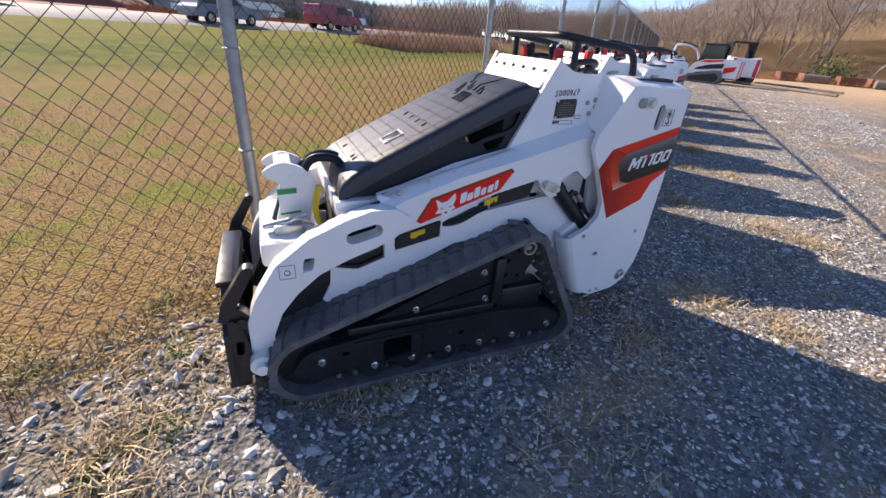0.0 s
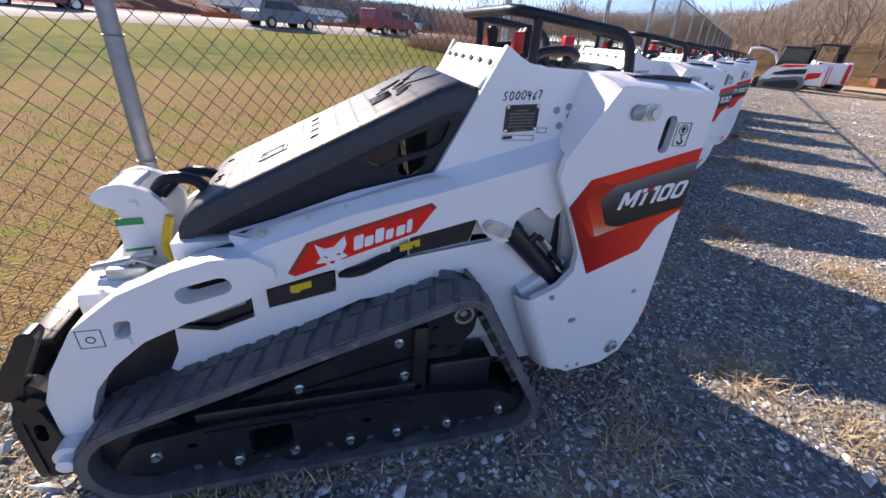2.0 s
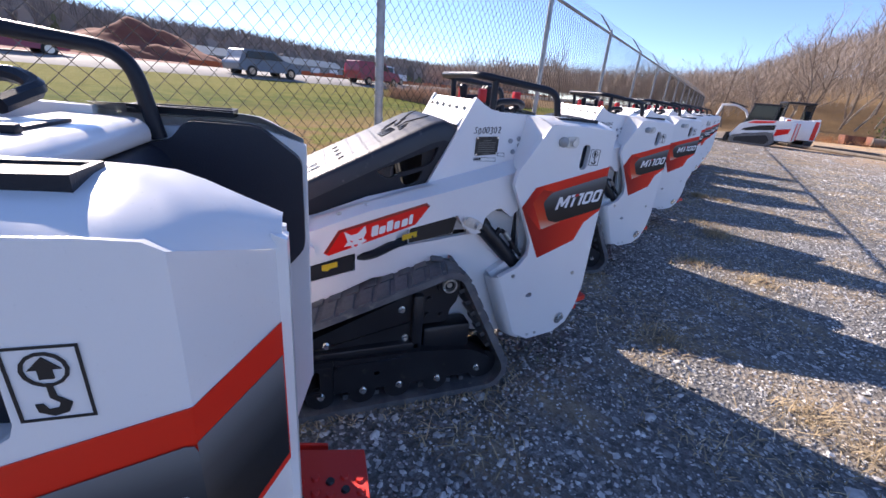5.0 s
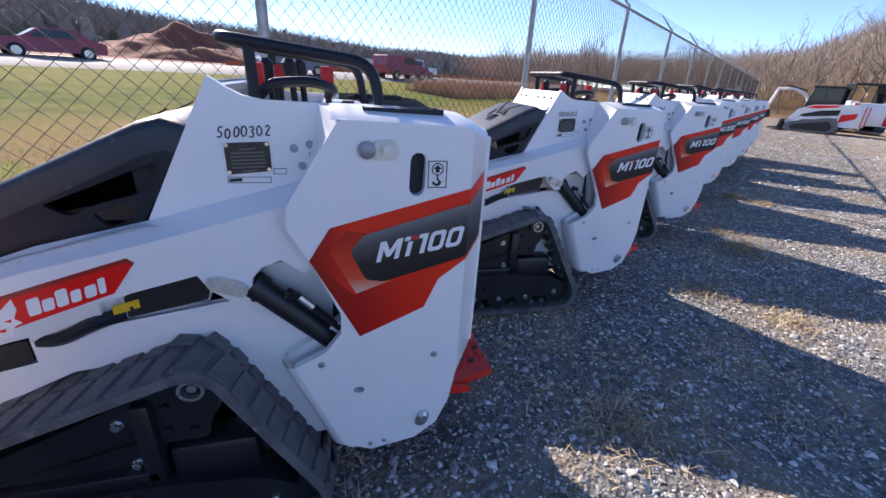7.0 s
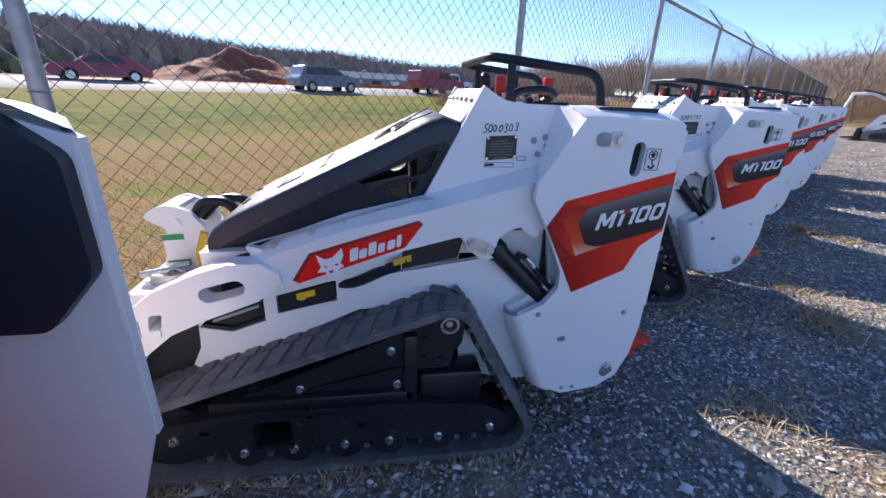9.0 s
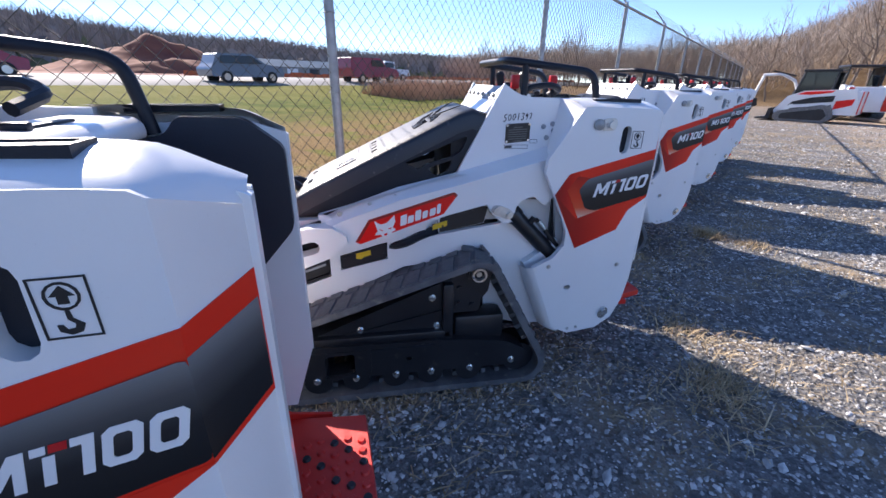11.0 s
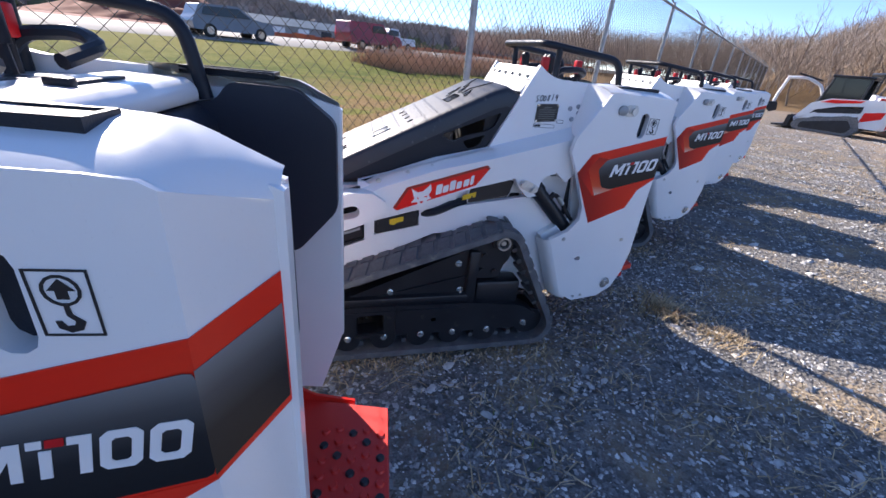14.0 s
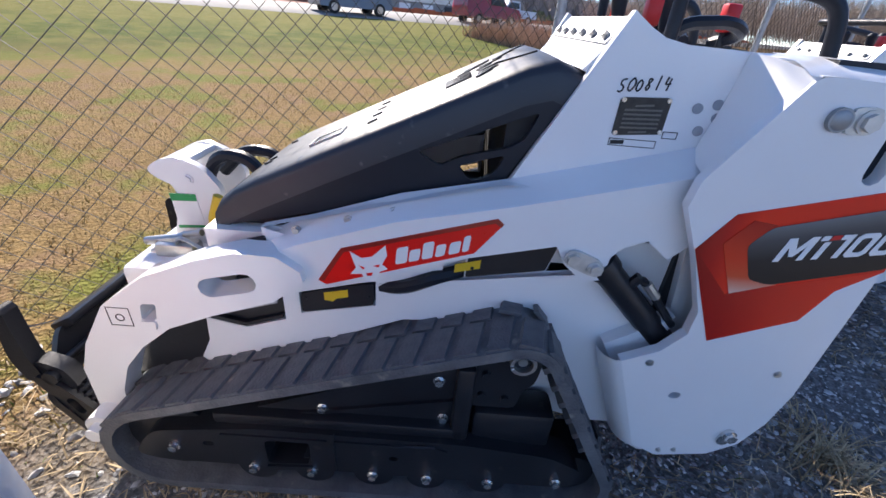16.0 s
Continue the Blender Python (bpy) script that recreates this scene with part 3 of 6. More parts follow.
        plate(bm, [(-0.645, 0.556), (-0.548, 0.536), (-0.437, 0.576), (-0.437, 0.586), (-0.546, 0.548), (-0.635, 0.568)], y(-0.328), y(-0.314))
        part("louvre_bar", bm, BLACK, top)
        bm = bmesh.new()
        tube(bm, bend([(-0.20, y(-0.29), 0.69), (-0.1, y(-0.335), 0.715), (-0.02, y(-0.335), 0.755), (0.06, y(-0.29), 0.76)], 0.04), 0.02, 8)
        part("hose", bm, PLASTIC, top, "black hydraulic hose")
        # lift cylinder
        bm = bmesh.new()
        cyl(bm, (0.40, y(-0.345), 0.835), (0.66, y(-0.345), 0.575), 0.036, 18)
        cyl(bm, (0.385, y(-0.345), 0.85), (0.41, y(-0.345), 0.825), 0.042, 18)
        part("lift_cylinder", bm, BLACK, top, "black hydraulic lift cylinder")
        bm = bmesh.new()
        tube(bm, [(0.48, y(-0.36), 0.81), (0.50, y(-0.365), 0.815), (0.53, y(-0.365), 0.785), (0.62, y(-0.36), 0.68)], 0.011, 7)
        cyl(bm, (0.475, y(-0.36), 0.80), (0.49, y(-0.365), 0.825), 0.014, 8)
        part("hydraulic_line", bm, BLACK, top)
        bm = bmesh.new()
        cyl(bm, (0.51, y(-0.368), 0.808), (0.545, y(-0.368), 0.77), 0.0125, 8)
        part("fitting", bm, STEEL, top, "zinc hydraulic fitting")
        # pin keeper plates
        bm = bmesh.new()
        plate(bm, slot_hole(0.335, 0.862, 0.095, 0.045, -22), y(-0.378), y(-0.388))
        bolt(bm, 0.303, y(-0.386), 0.876, 0.015, 0.016, y(-1) * 1.0)
        bolt(bm, 0.362, y(-0.386), 0.851, 0.015, 0.016, y(-1) * 1.0)
        part("pin_keeper", bm, ZINC, top, "zinc pin keeper")
        bm = bmesh.new()
        plate(bm, rounded([(0.722, 1.262), (0.775, 1.265), (0.785, 1.24), (0.775, 1.215), (0.722, 1.212)], 0.012, 2), y(-0.427), y(-0.434))
        bolt(bm, 0.757, y(-0.433), 1.238, 0.017, 0.014, y(-1) * 1.0)
        part("pin_keeper", bm, ZINC, top, "zinc pin keeper")
        bm = bmesh.new()
        cyl(bm, (0.704, y(-0.427), 1.238), (0.704, y(-0.437), 1.238), 0.0225, 20)
        cyl(bm, (0.704, y(-0.437), 1.238), (0.704, y(-0.440), 1.238), 0.019, 20, r2=0.015)
        part("pin", bm, GALV, top, "grey steel pivot pin")
        for x, z, r in [(0.56, 0.603, 0.008), (0.905, 0.595, 0.008), (0.70, 0.255, 0.006), (0.745, 0.26, 0.006)]:
            bm = bmesh.new()
            bolt(bm, x, y(-0.427), z, r, 0.006, y(-1) * 1.0)
            part("screw", bm, STEEL, top)
        bm = bmesh.new()
        plate(bm, slot_hole(0.874, 0.335, 0.066, 0.042, 75), y(-0.427), y(-0.433))
        bolt(bm, 0.876, y(-0.432), 0.347, 0.016, 0.018, y(-1) * 1.0)
        part("tie_down_bolt", bm, CHROME, top, "zinc tie-down bolt")
        for x, z in [(0.523, 1.216), (0.564, 1.227), (0.571, 1.199), (0.541, 1.169)]:
            bm = bmesh.new()
            cyl(bm, (x, y(-0.285), z), (x, y(-0.288), z), 0.0112, 16)
            cyl(bm, (x, y(-0.288), z), (x, y(-0.2895), z), 0.009, 16, r2=0.006)
            part("plug", bm, PLUG, top)
        for x, z in [(-0.37, 0.862), (-0.24, 0.90), (-0.13, 0.932), (0.415, 0.795)]:
            bm = bmesh.new()
            bolt(bm, x, y(-0.328), z, 0.009, 0.012, y(-1) * 1.0)
            part("bolt", bm, STEEL, top)
        # red flank decal: layered vinyl pieces
        o = y(-0.4275)
        e = y(-1.0)
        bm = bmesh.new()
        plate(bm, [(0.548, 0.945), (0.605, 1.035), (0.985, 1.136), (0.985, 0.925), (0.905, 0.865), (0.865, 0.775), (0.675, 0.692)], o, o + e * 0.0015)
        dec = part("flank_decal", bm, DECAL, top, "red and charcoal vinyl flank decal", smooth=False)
        if sd == 1:
            dec0 = dec
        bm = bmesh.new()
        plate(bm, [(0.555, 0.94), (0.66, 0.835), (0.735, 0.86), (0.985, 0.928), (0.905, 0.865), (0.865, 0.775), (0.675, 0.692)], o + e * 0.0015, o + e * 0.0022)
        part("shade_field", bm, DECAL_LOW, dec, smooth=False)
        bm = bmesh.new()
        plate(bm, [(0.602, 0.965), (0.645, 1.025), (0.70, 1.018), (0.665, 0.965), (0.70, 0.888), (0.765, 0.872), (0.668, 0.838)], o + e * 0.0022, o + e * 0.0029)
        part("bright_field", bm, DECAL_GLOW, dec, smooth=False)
        bm = bmesh.new()
        plate(bm, rounded([(0.655, 0.965), (0.69, 1.012), (0.985, 1.096), (0.985, 0.935), (0.745, 0.87), (0.695, 0.88)], 0.012, 2), o + e * 0.0029, o + e * 0.0036)
        part("dark_field", bm, DECAL_BOX, dec, smooth=False)
        # the turned edge carries the decal on
        for nm, mtl, prof, lift in (("decal_tail", DECAL, [(0.985, 1.136), (1.055, 1.165), (1.055, 0.96), (0.985, 0.925)], 0.0006), ("decal_tail_dark", DECAL_BOX, [(0.985, 1.096), (1.054, 1.122), (1.054, 0.972), (0.985, 0.935)], 0.0022)):
            bm = bmesh.new()
            plate(bm, prof, o + e * lift, o + e * (lift + 0.0014))
            turn_in(bm, 0, -e)
            part(nm, bm, mtl, dec, smooth=False)
        # arm decal with an animal mark and a bar of unlettered marks
        oa = y(-0.378)
        bm = bmesh.new()
        plate(bm, [(-0.31, 0.752), (-0.25, 0.848), (0.115, 0.958), (0.13, 0.945), (0.07, 0.863), (-0.29, 0.74)], oa, oa + e * 0.0015)
        ad = part("arm_decal", bm, DECAL_ARM, top, "red vinyl arm decal with white marks", smooth=False)
        bm = bmesh.new()
        plate(bm, [(-0.31, 0.752), (-0.25, 0.848), (0.115, 0.958), (0.13, 0.945), (0.125, 0.936), (0.11, 0.946), (-0.243, 0.838), (-0.295, 0.751)], oa + e * 0.0015, oa + e * 0.002)
        part("dark_edge", bm, DECAL_DK, ad, smooth=False)
        bm = bmesh.new()
        plate(bm, [(-0.228, 0.842), (-0.20, 0.826), (-0.175, 0.832), (-0.142, 0.866), (-0.138, 0.838), (-0.150, 0.812), (-0.136, 0.800), (-0.155, 0.790), (-0.163, 0.768), (-0.178, 0.758), (-0.192, 0.764), (-0.200, 0.780), (-0.228, 0.778), (-0.214, 0.797), (-0.220, 0.815)], oa + e * 0.0015, oa + e * 0.0025)
        head = part("animal_mark", bm, LETTER, ad, smooth=False)
        for mk in ([(-0.208, 0.806), (-0.192, 0.799), (-0.196, 0.794)], [(-0.172, 0.806), (-0.155, 0.812), (-0.158, 0.803)], [(-0.190, 0.783), (-0.172, 0.787), (-0.176, 0.777), (-0.186, 0.776)]):
            bm = bmesh.new()
            plate(bm, mk, oa + e * 0.0025, oa + e * 0.003)
            part("mark_gap", bm, DECAL_ARM, head, smooth=False)
        for i, (w, h) in enumerate([(0.028, 0.046), (0.026, 0.033), (0.026, 0.046), (0.023, 0.033), (0.026, 0.033), (0.016, 0.043)]):
            bm = bmesh.new()
            x0 = -0.118 + i * 0.0315
            z0 = 0.814 + (x0 + 0.12) * 0.31
            plate(bm, rounded([(x0, z0), (x0 + w, z0 + w * 0.31), (x0 + w + 0.003, z0 + w * 0.31 + h), (x0 + 0.003, z0 + h)], 0.006, 2), oa + e * 0.0015, oa + e * 0.0025)
            part("mark_bar", bm, LETTER, ad, smooth=False)
        # warning label
        bm = bmesh.new()
        plate(bm, [(0.03, 0.797), (0.095, 0.815), (0.095, 0.79), (0.03, 0.772)], y(-0.326), y(-0.329))
        part("warning_label", bm, YELLOW, top, "yellow warning label")
        bm = bmesh.new()
        plate(bm, [(-0.315, 0.675), (-0.25, 0.69), (-0.25, 0.666), (-0.28, 0.659), (-0.292, 0.648), (-0.315, 0.651)], y(-0.3272), y(-0.329))
        part("warning_label", bm, YELLOW, top, "yellow warning label")
        # small pictograms: lifting point and tie-down
        bm = bmesh.new()
        frame_lines(bm, 0.862, 0.914, 1.140, 1.212, o, e, 0.0022)
        ring(bm, 0.888, 1.190, 0.0165, o, e, 0.0028)
        plate(bm, [(0.8765, 1.190), (0.888, 1.202), (0.8995, 1.190), (0.893, 1.190), (0.893, 1.181), (0.883, 1.181), (0.883, 1.190)], o, o + e * 0.001)
        plate(bm, [(0.886, 1.174), (0.890, 1.174), (0.891, 1.164), (0.900, 1.156), (0.896, 1.147), (0.886, 1.144), (0.876, 1.149), (0.875, 1.157), (0.880, 1.157), (0.883, 1.151), (0.890, 1.152), (0.892, 1.157), (0.886, 1.163)], o, o + e * 0.001)
        part("lift_pictogram", bm, INK, top, "black lifting hook pictogram", smooth=False)
        bm = bmesh.new()
        oe = y(-0.405)
        frame_lines(bm, -0.86, -0.80, 0.575, 0.635, oe, e, 0.002)
        ring(bm, -0.83, 0.602, 0.012, oe, e)
        part("tie_pictogram", bm, INK, top, smooth=False)
        # name plate on the cheek
        oc = y(-0.285)
        bm = bmesh.new()
        plate(bm, rounded([(0.352, 1.227), (0.462, 1.233), (0.462, 1.155), (0.352, 1.145)], 0.005, 1), oc, oc + e * 0.003)
        np_ = part("name_plate", bm, PLATE, top, "dark metal name plate", smooth=False)
        for i in range(7):
            bm = bmesh.new()
            z0 = 1.213 - i * 0.0095
            w = 0.04 if i in (0, 6) else 0.082
            plate(bm, [(0.407 - w / 2, z0), (0.407 + w / 2, z0 + 0.004), (0.407 + w / 2, z0), (0.407 - w / 2, z0 - 0.004)], oc + e * 0.003, oc + e * 0.0036)
            part("print_line", bm, PLATE_TX, np_, smooth=False)
        for x, z in [(0.358, 1.222), (0.456, 1.227), (0.358, 1.152), (0.456, 1.16)]:
            bm = bmesh.new()
            cyl(bm, (x, oc + e * 0.003, z), (x, oc + e * 0.006, z), 0.0055, 8)
            part("rivet", bm, CHROME, np_)
        bm = bmesh.new()
        frame_lines(bm, 0.350, 0.458, 1.122, 1.139, oc, e, 0.0016)
        frame_lines(bm, 0.466, 0.50, 1.146, 1.162, oc, e, 0.0016)
        plate(bm, [(0.354, 1.134), (0.385, 1.136), (0.385, 1.127), (0.354, 1.125)], oc, oc + e * 0.001)
        part("sticker", bm, INK, top, smooth=False)
    def slanted(pts, x=0.0):
        return [(0.724 + u + x + 0.22 * v, 0.931 + v + 0.17 * (u + x)) for u, v in pts]

    def zero(w):
        return rounded([(0, 0), (w, 0), (w, 0.06), (0, 0.06)], 0.008, 1), rounded([(0.012, 0.012), (w - 0.012, 0.012), (w - 0.012, 0.048), (0.012, 0.048)], 0.004, 1)

    M_PTS = [(0, 0), (0, 0.06), (0.016, 0.06), (0.031, 0.03), (0.046, 0.06), (0.062, 0.06), (0.062, 0), (0.049, 0), (0.049, 0.036), (0.036, 0.011), (0.026, 0.011), (0.013, 0.036), (0.013, 0)]
    for pts, x, hole in ((M_PTS, 0, None), ([(0.08, 0), (0.093, 0), (0.093, 0.044), (0.08, 0.044)], 0, None), ([(0.068, 0.048), (0.084, 0.048), (0.084, 0.06), (0.068, 0.06)], 0, None), ([(0.119, 0), (0.132, 0), (0.132, 0.06), (0.107, 0.06), (0.107, 0.048), (0.119, 0.048)], 0.002, None), (zero(0.045)[0], 0.142, zero(0.045)[1]), (zero(0.045)[0], 0.194, zero(0.045)[1])):
        bm = bmesh.new()
        plate(bm, slanted(pts, x), -0.4318, -0.4326, [slanted(hole, x)] if hole else [])
        part("model_letter", bm, LETTER, dec0, "white model lettering", smooth=False)
    bm = bmesh.new()
    plate(bm, slanted([(0.087, 0.048), (0.106, 0.048), (0.106, 0.06), (0.087, 0.06)]), -0.4318, -0.4326)
    part("red_stroke", bm, KNOB, dec0, smooth=False)
    build_loader_centre(top)
    return top


def turn_in(bm, start, inward):
    """Fold the strip behind the panel's crease inwards."""
    bm.verts.ensure_lookup_table()
    for v in bm.verts[start:]:
        v.co.y += inward * 0.09 * S * max(0.0, (v.co.x / S - 0.985) / 0.07)


def frame_lines(bm, x0, x1, z0, z1, o, e, w):
    for p in ([(x0, z0), (x1, z0), (x1, z0 + w), (x0, z0 + w)], [(x0, z1 - w), (x1, z1 - w), (x1, z1), (x0, z1)], [(x0, z0 + w), (x0 + w, z0 + w), (x0 + w, z1 - w), (x0, z1 - w)], [(x1 - w, z0 + w), (x1, z0 + w), (x1, z1 - w), (x1 - w, z1 - w)]):
        plate(bm, p, o, o + e * 0.001)


def ring(bm, x, z, r, o, e, w=0.003):
    n = 14
    for i in range(n):
        a, b = 2 * math.pi * i / n, 2 * math.pi * (i + 1) / n
        q = [(x + rr * math.cos(t), z + rr * math.sin(t)) for rr, t in ((r, a), (r, b), (r - w, b), (r - w, a))]
        plate(bm, q, o, o + e * 0.001)


def build_loader_centre(top):
    # solid block for the engine bay, coloured near black as the shade behind the openings
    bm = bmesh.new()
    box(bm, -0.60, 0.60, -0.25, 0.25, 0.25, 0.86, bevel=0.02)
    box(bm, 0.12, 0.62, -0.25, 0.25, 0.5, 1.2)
    part("engine_bay", bm, VOID, top, "near-black block standing for the shaded engine bay")
    # belly and floor
    bm = bmesh.new()
    box(bm, -0.70, 0.62, -0.25, 0.25, 0.19, 0.25, bevel=0.01)
    part("belly_plate", bm, BLACK, top)
    # hood: two cheeks with cut-outs, a rounded top sheet and a front lip
    for sd in (-1, 1):
        bm = bmesh.new()
        prof = [(-0.60, 0.825), (-0.585, 0.862), (0.22, 1.25), (0.266, 1.235), (0.255, 1.225), (0.115, 0.99), (0.08, 0.985)]
        h1 = [(-0.085, 1.065), (0.19, 1.178), (0.165, 1.115), (0.13, 1.092), (0.02, 1.062), (-0.03, 1.035)]
        h2 = [(0.015, 1.04), (0.125, 1.075), (0.105, 1.03), (0.075, 1.01), (0.045, 1.005)]
        plate(bm, prof, sd * 0.272, sd * 0.255, [rounded(h, 0.008, 1) for h in (h1, h2)])
        part("hood_cheek", bm, PLASTIC, top)
    bm = bmesh.new()
    stations = [(-0.605, 0.825), (-0.60, 0.868), (-0.585, 0.90), (-0.545, 0.932), (-0.49, 0.962), (-0.30, 1.055), (0.0, 1.20), (0.15, 1.273), (0.21, 1.29), (0.268, 1.268)]
    cross = [(-0.273, -0.085), (-0.272, -0.028), (-0.266, -0.013), (-0.254, -0.005), (-0.235, -0.002), (-0.12, 0.0), (0.0, 0.001), (0.12, 0.0), (0.235, -0.002), (0.254, -0.005), (0.266, -0.013), (0.272, -0.028), (0.273, -0.085)]
    rows = []
    for i, (x, z) in enumerate(stations):
        f = 1.0 if i > 1 else 0.3
        rows.append([bm.verts.new(Vector((x, cy, z + cz * f)) * S) for cy, cz in cross])
    for a, b in zip(rows, rows[1:]):
        for j in range(len(cross) - 1):
            bm.faces.new((a[j], b[j], b[j + 1], a[j + 1]))
    bmesh.ops.recalc_face_normals(bm, faces=bm.faces)
    hood = part("hood", bm, HOOD, top, "glossy black moulded hood, dusty on top")
    # raised marks and slots on the hood's top
    slope = math.atan2(1.273 - 0.962, 0.15 + 0.49)

    def on_hood(x, yy, lift=0.006):
        return Vector((x, yy, 0.962 + (x + 0.49) * math.tan(slope) + lift - 0.002)) * S

    bm = bmesh.new()
    m = Matrix.Translation(on_hood(-0.34, -0.1, 0.005)) @ Matrix.Rotation(-slope, 4, "Y")
    box(bm, -0.035, 0.035, -0.025, 0.025, -0.004, 0.002, m=m, bevel=0.004)
    part("hood_latch", bm, BLACK, hood)
    bm = bmesh.new()
    m2 = Matrix.Translation(on_hood(-0.34, -0.1, 0.004)) @ Matrix.Rotation(-slope, 4, "Y")
    for q in ((-0.048, 0.048, -0.04, -0.034), (-0.048, 0.048, 0.034, 0.04), (-0.048, -0.042, -0.034, 0.034), (0.042, 0.048, -0.034, 0.034)):
        box(bm, *q, -0.004, 0.004, m=m2)
    part("latch_frame", bm, ZINC, hood)
    strokes = [((-0.225, -0.15 + i * 0.085), (-0.20, -0.147 + i * 0.085), 0.009) for i in range(4)]
    strokes += [((-0.52, -0.12 + i * 0.04), (-0.50, -0.118 + i * 0.04), 0.010) for i in range(2)] + [((-0.52, 0.10), (-0.50, 0.102), 0.01)]
    strokes += [((-0.03, -0.10 + i * 0.022), (0.035, -0.085 + i * 0.02), 0.011) for i in range(5)]
    strokes += [((0.045, -0.13), (0.085, -0.10), 0.012), ((0.05, -0.09), (0.10, -0.075), 0.012), ((0.055, -0.05), (0.10, -0.03), 0.012), ((0.05, -0.01), (0.09, 0.01), 0.012)]
    strokes += [((0.0, 0.03), (0.075, 0.075), 0.012), ((0.02, 0.07), (0.09, 0.10), 0.010), ((0.06, 0.02), (0.12, 0.05), 0.012), ((0.10, -0.02), (0.185, -0.12), 0.016), ((0.10, 0.07), (0.17, 0.13), 0.012), ((0.15, 0.13), (0.19, 0.12), 0.012)]
    for (x0, y0), (x1, y1), w in strokes:
        bm = bmesh.new()
        a, b = on_hood(x0, y0, 0.007), on_hood(x1, y1, 0.007)
        d = (b - a).normalized()
        s = d.cross(Vector((-math.sin(slope), 0, math.cos(slope)))) * w * 0.5 * S
        up = Vector((-math.sin(slope), 0, math.cos(slope))) * 0.004
        vs = [bm.verts.new(p) for p in (a - s, b, a + s, a - s - up, b - up, a + s - up)]
        for f in ((0, 1, 2), (0, 3, 4, 1), (1, 4, 5, 2), (2, 5, 3, 0)):
            bm.faces.new([vs[i] for i in f])
        part("hood_emblem_stroke", bm, BLACK, hood, smooth=False)
    # sloping dash plate with bolts
    bm = bmesh.new()
    plate2 = [(0.345, 1.372), (0.262, 1.272), (0.275, 1.265), (0.36, 1.365)]
    plate(bm, plate2, -0.262, 0.262)
    part("dash_plate", bm, WHITE, top)
    bm = bmesh.new()
    plate(bm, [(0.342, 1.378), (0.300, 1.325), (0.304, 1.321), (0.348, 1.374)], -0.25, 0.25)
    part("dash_strip", bm, GALV, top, "grey metal strip")
    for yy in (-0.22, -0.13, -0.04, 0.05, 0.14, 0.22):
        bm = bmesh.new()
        c = Vector((0.310, yy, 1.338))
        d = Vector((-0.77, 0, 0.64))
        cyl(bm, c, c + d * 0.012, 0.009, 8)
        part("dash_bolt", bm, STEEL, top)
    # control deck and rear top, sloping a little backwards
    bm = bmesh.new()
    deck = [(0.36, 1.30), (0.66, 1.305), (0.66, 1.25), (0.36, 1.25)]
    plate(bm, deck, -0.262, 0.262)
    plate(bm, rounded([(0.60, 1.318), (0.735, 1.313), (0.755, 1.295), (0.755, 1.262), (0.60, 1.262)], 0.015, 3), -0.264, 0.264)
    part("control_deck", bm, WHITE, top)
    bm = bmesh.new()
    box(bm, 0.60, 0.63, -0.30, 0.30, 0.35, 1.26)
    part("bay_wall", bm, BLACK, top)
    bm = bmesh.new()
    plate(bm, rounded([(0.625, 1.258), (0.755, 1.260), (0.79, 1.225), (0.775, 0.91), (0.74, 0.89), (0.625, 0.89)], 0.02), -0.264, 0.264)
    part("thigh_pad", bm, PAD, top, "thick black foam pad")
    # hand rails
    bm = bmesh.new()
    tube(bm, bend([(0.765, -0.28, 1.27), (0.735, -0.275, 1.437), (0.36, -0.245, 1.478), (0.36, 0.245, 1.478), (0.735, 0.275, 1.437), (0.765, 0.28, 1.27)], 0.055, 6), 0.0155, 12)
    part("hand_rail", bm, PLASTIC, top, "black tubular hand rail")
    for sd in (-1, 1):
        bm = bmesh.new()
        cyl(bm, (0.435, sd * 0.245, 1.29), (0.432, sd * 0.25, 1.468), 0.0145, 12)
        part("rail_leg", bm, PLASTIC, top)
    # steering loops, levers, knobs
    for sd in (-1, 1):
        bm = bmesh.new()
        tube(bm, bend([(0.43, sd * 0.21, 1.33), (0.47, sd * 0.215, 1.375), (0.58, sd * 0.2, 1.385), (0.64, sd * 0.16, 1.365), (0.62, sd * 0.07, 1.34)], 0.04, 4), 0.0145, 8)
        part("steering_loop", bm, PLASTIC, top)
    for x, yy in ((0.52, -0.03), (0.545, 0.06), (0.44, 0.1)):
        bm = bmesh.new()
        cyl(bm, (x, yy, 1.30), (x - 0.005, yy, 1.37), 0.010, 8)
        cyl(bm, (x - 0.004, yy, 1.36), (x - 0.012, yy, 1.43), 0.016, 12, r2=0.022)
        cyl(bm, (x - 0.012, yy, 1.43), (x - 0.013, yy, 1.442), 0.022, 12, r2=0.012)
        part("lever", bm, PLASTIC, top)
    for x, yy in ((0.46, 0.19), (0.62, -0.11), (0.43, -0.13)):
        bm = bmesh.new()
        cyl(bm, (x, yy, 1.30), (x, yy, 1.365), 0.009, 8)
        kn = part("switch_stalk", bm, PLASTIC, top)
        bm = bmesh.new()
        box(bm, x - 0.018, x + 0.018, yy - 0.014, yy + 0.014, 1.365, 1.425, bevel=0.006)
        part("knob", bm, KNOB, kn, "red plastic knob")
    bm = bmesh.new()
    for i in range(6):
        box(bm, 0.39 + i * 0.02, 0.402 + i * 0.02, -0.235, -0.14, 1.30, 1.335 - i * 0.003, bevel=0.003)
    part("switch_bank", bm, PLASTIC, top)
    bm = bmesh.new()
    box(bm, 0.42, 0.60, -0.06, 0.06, 1.30, 1.315, bevel=0.004)
    part("gauge_panel", bm, BLACK, top)
    bm = bmesh.new()
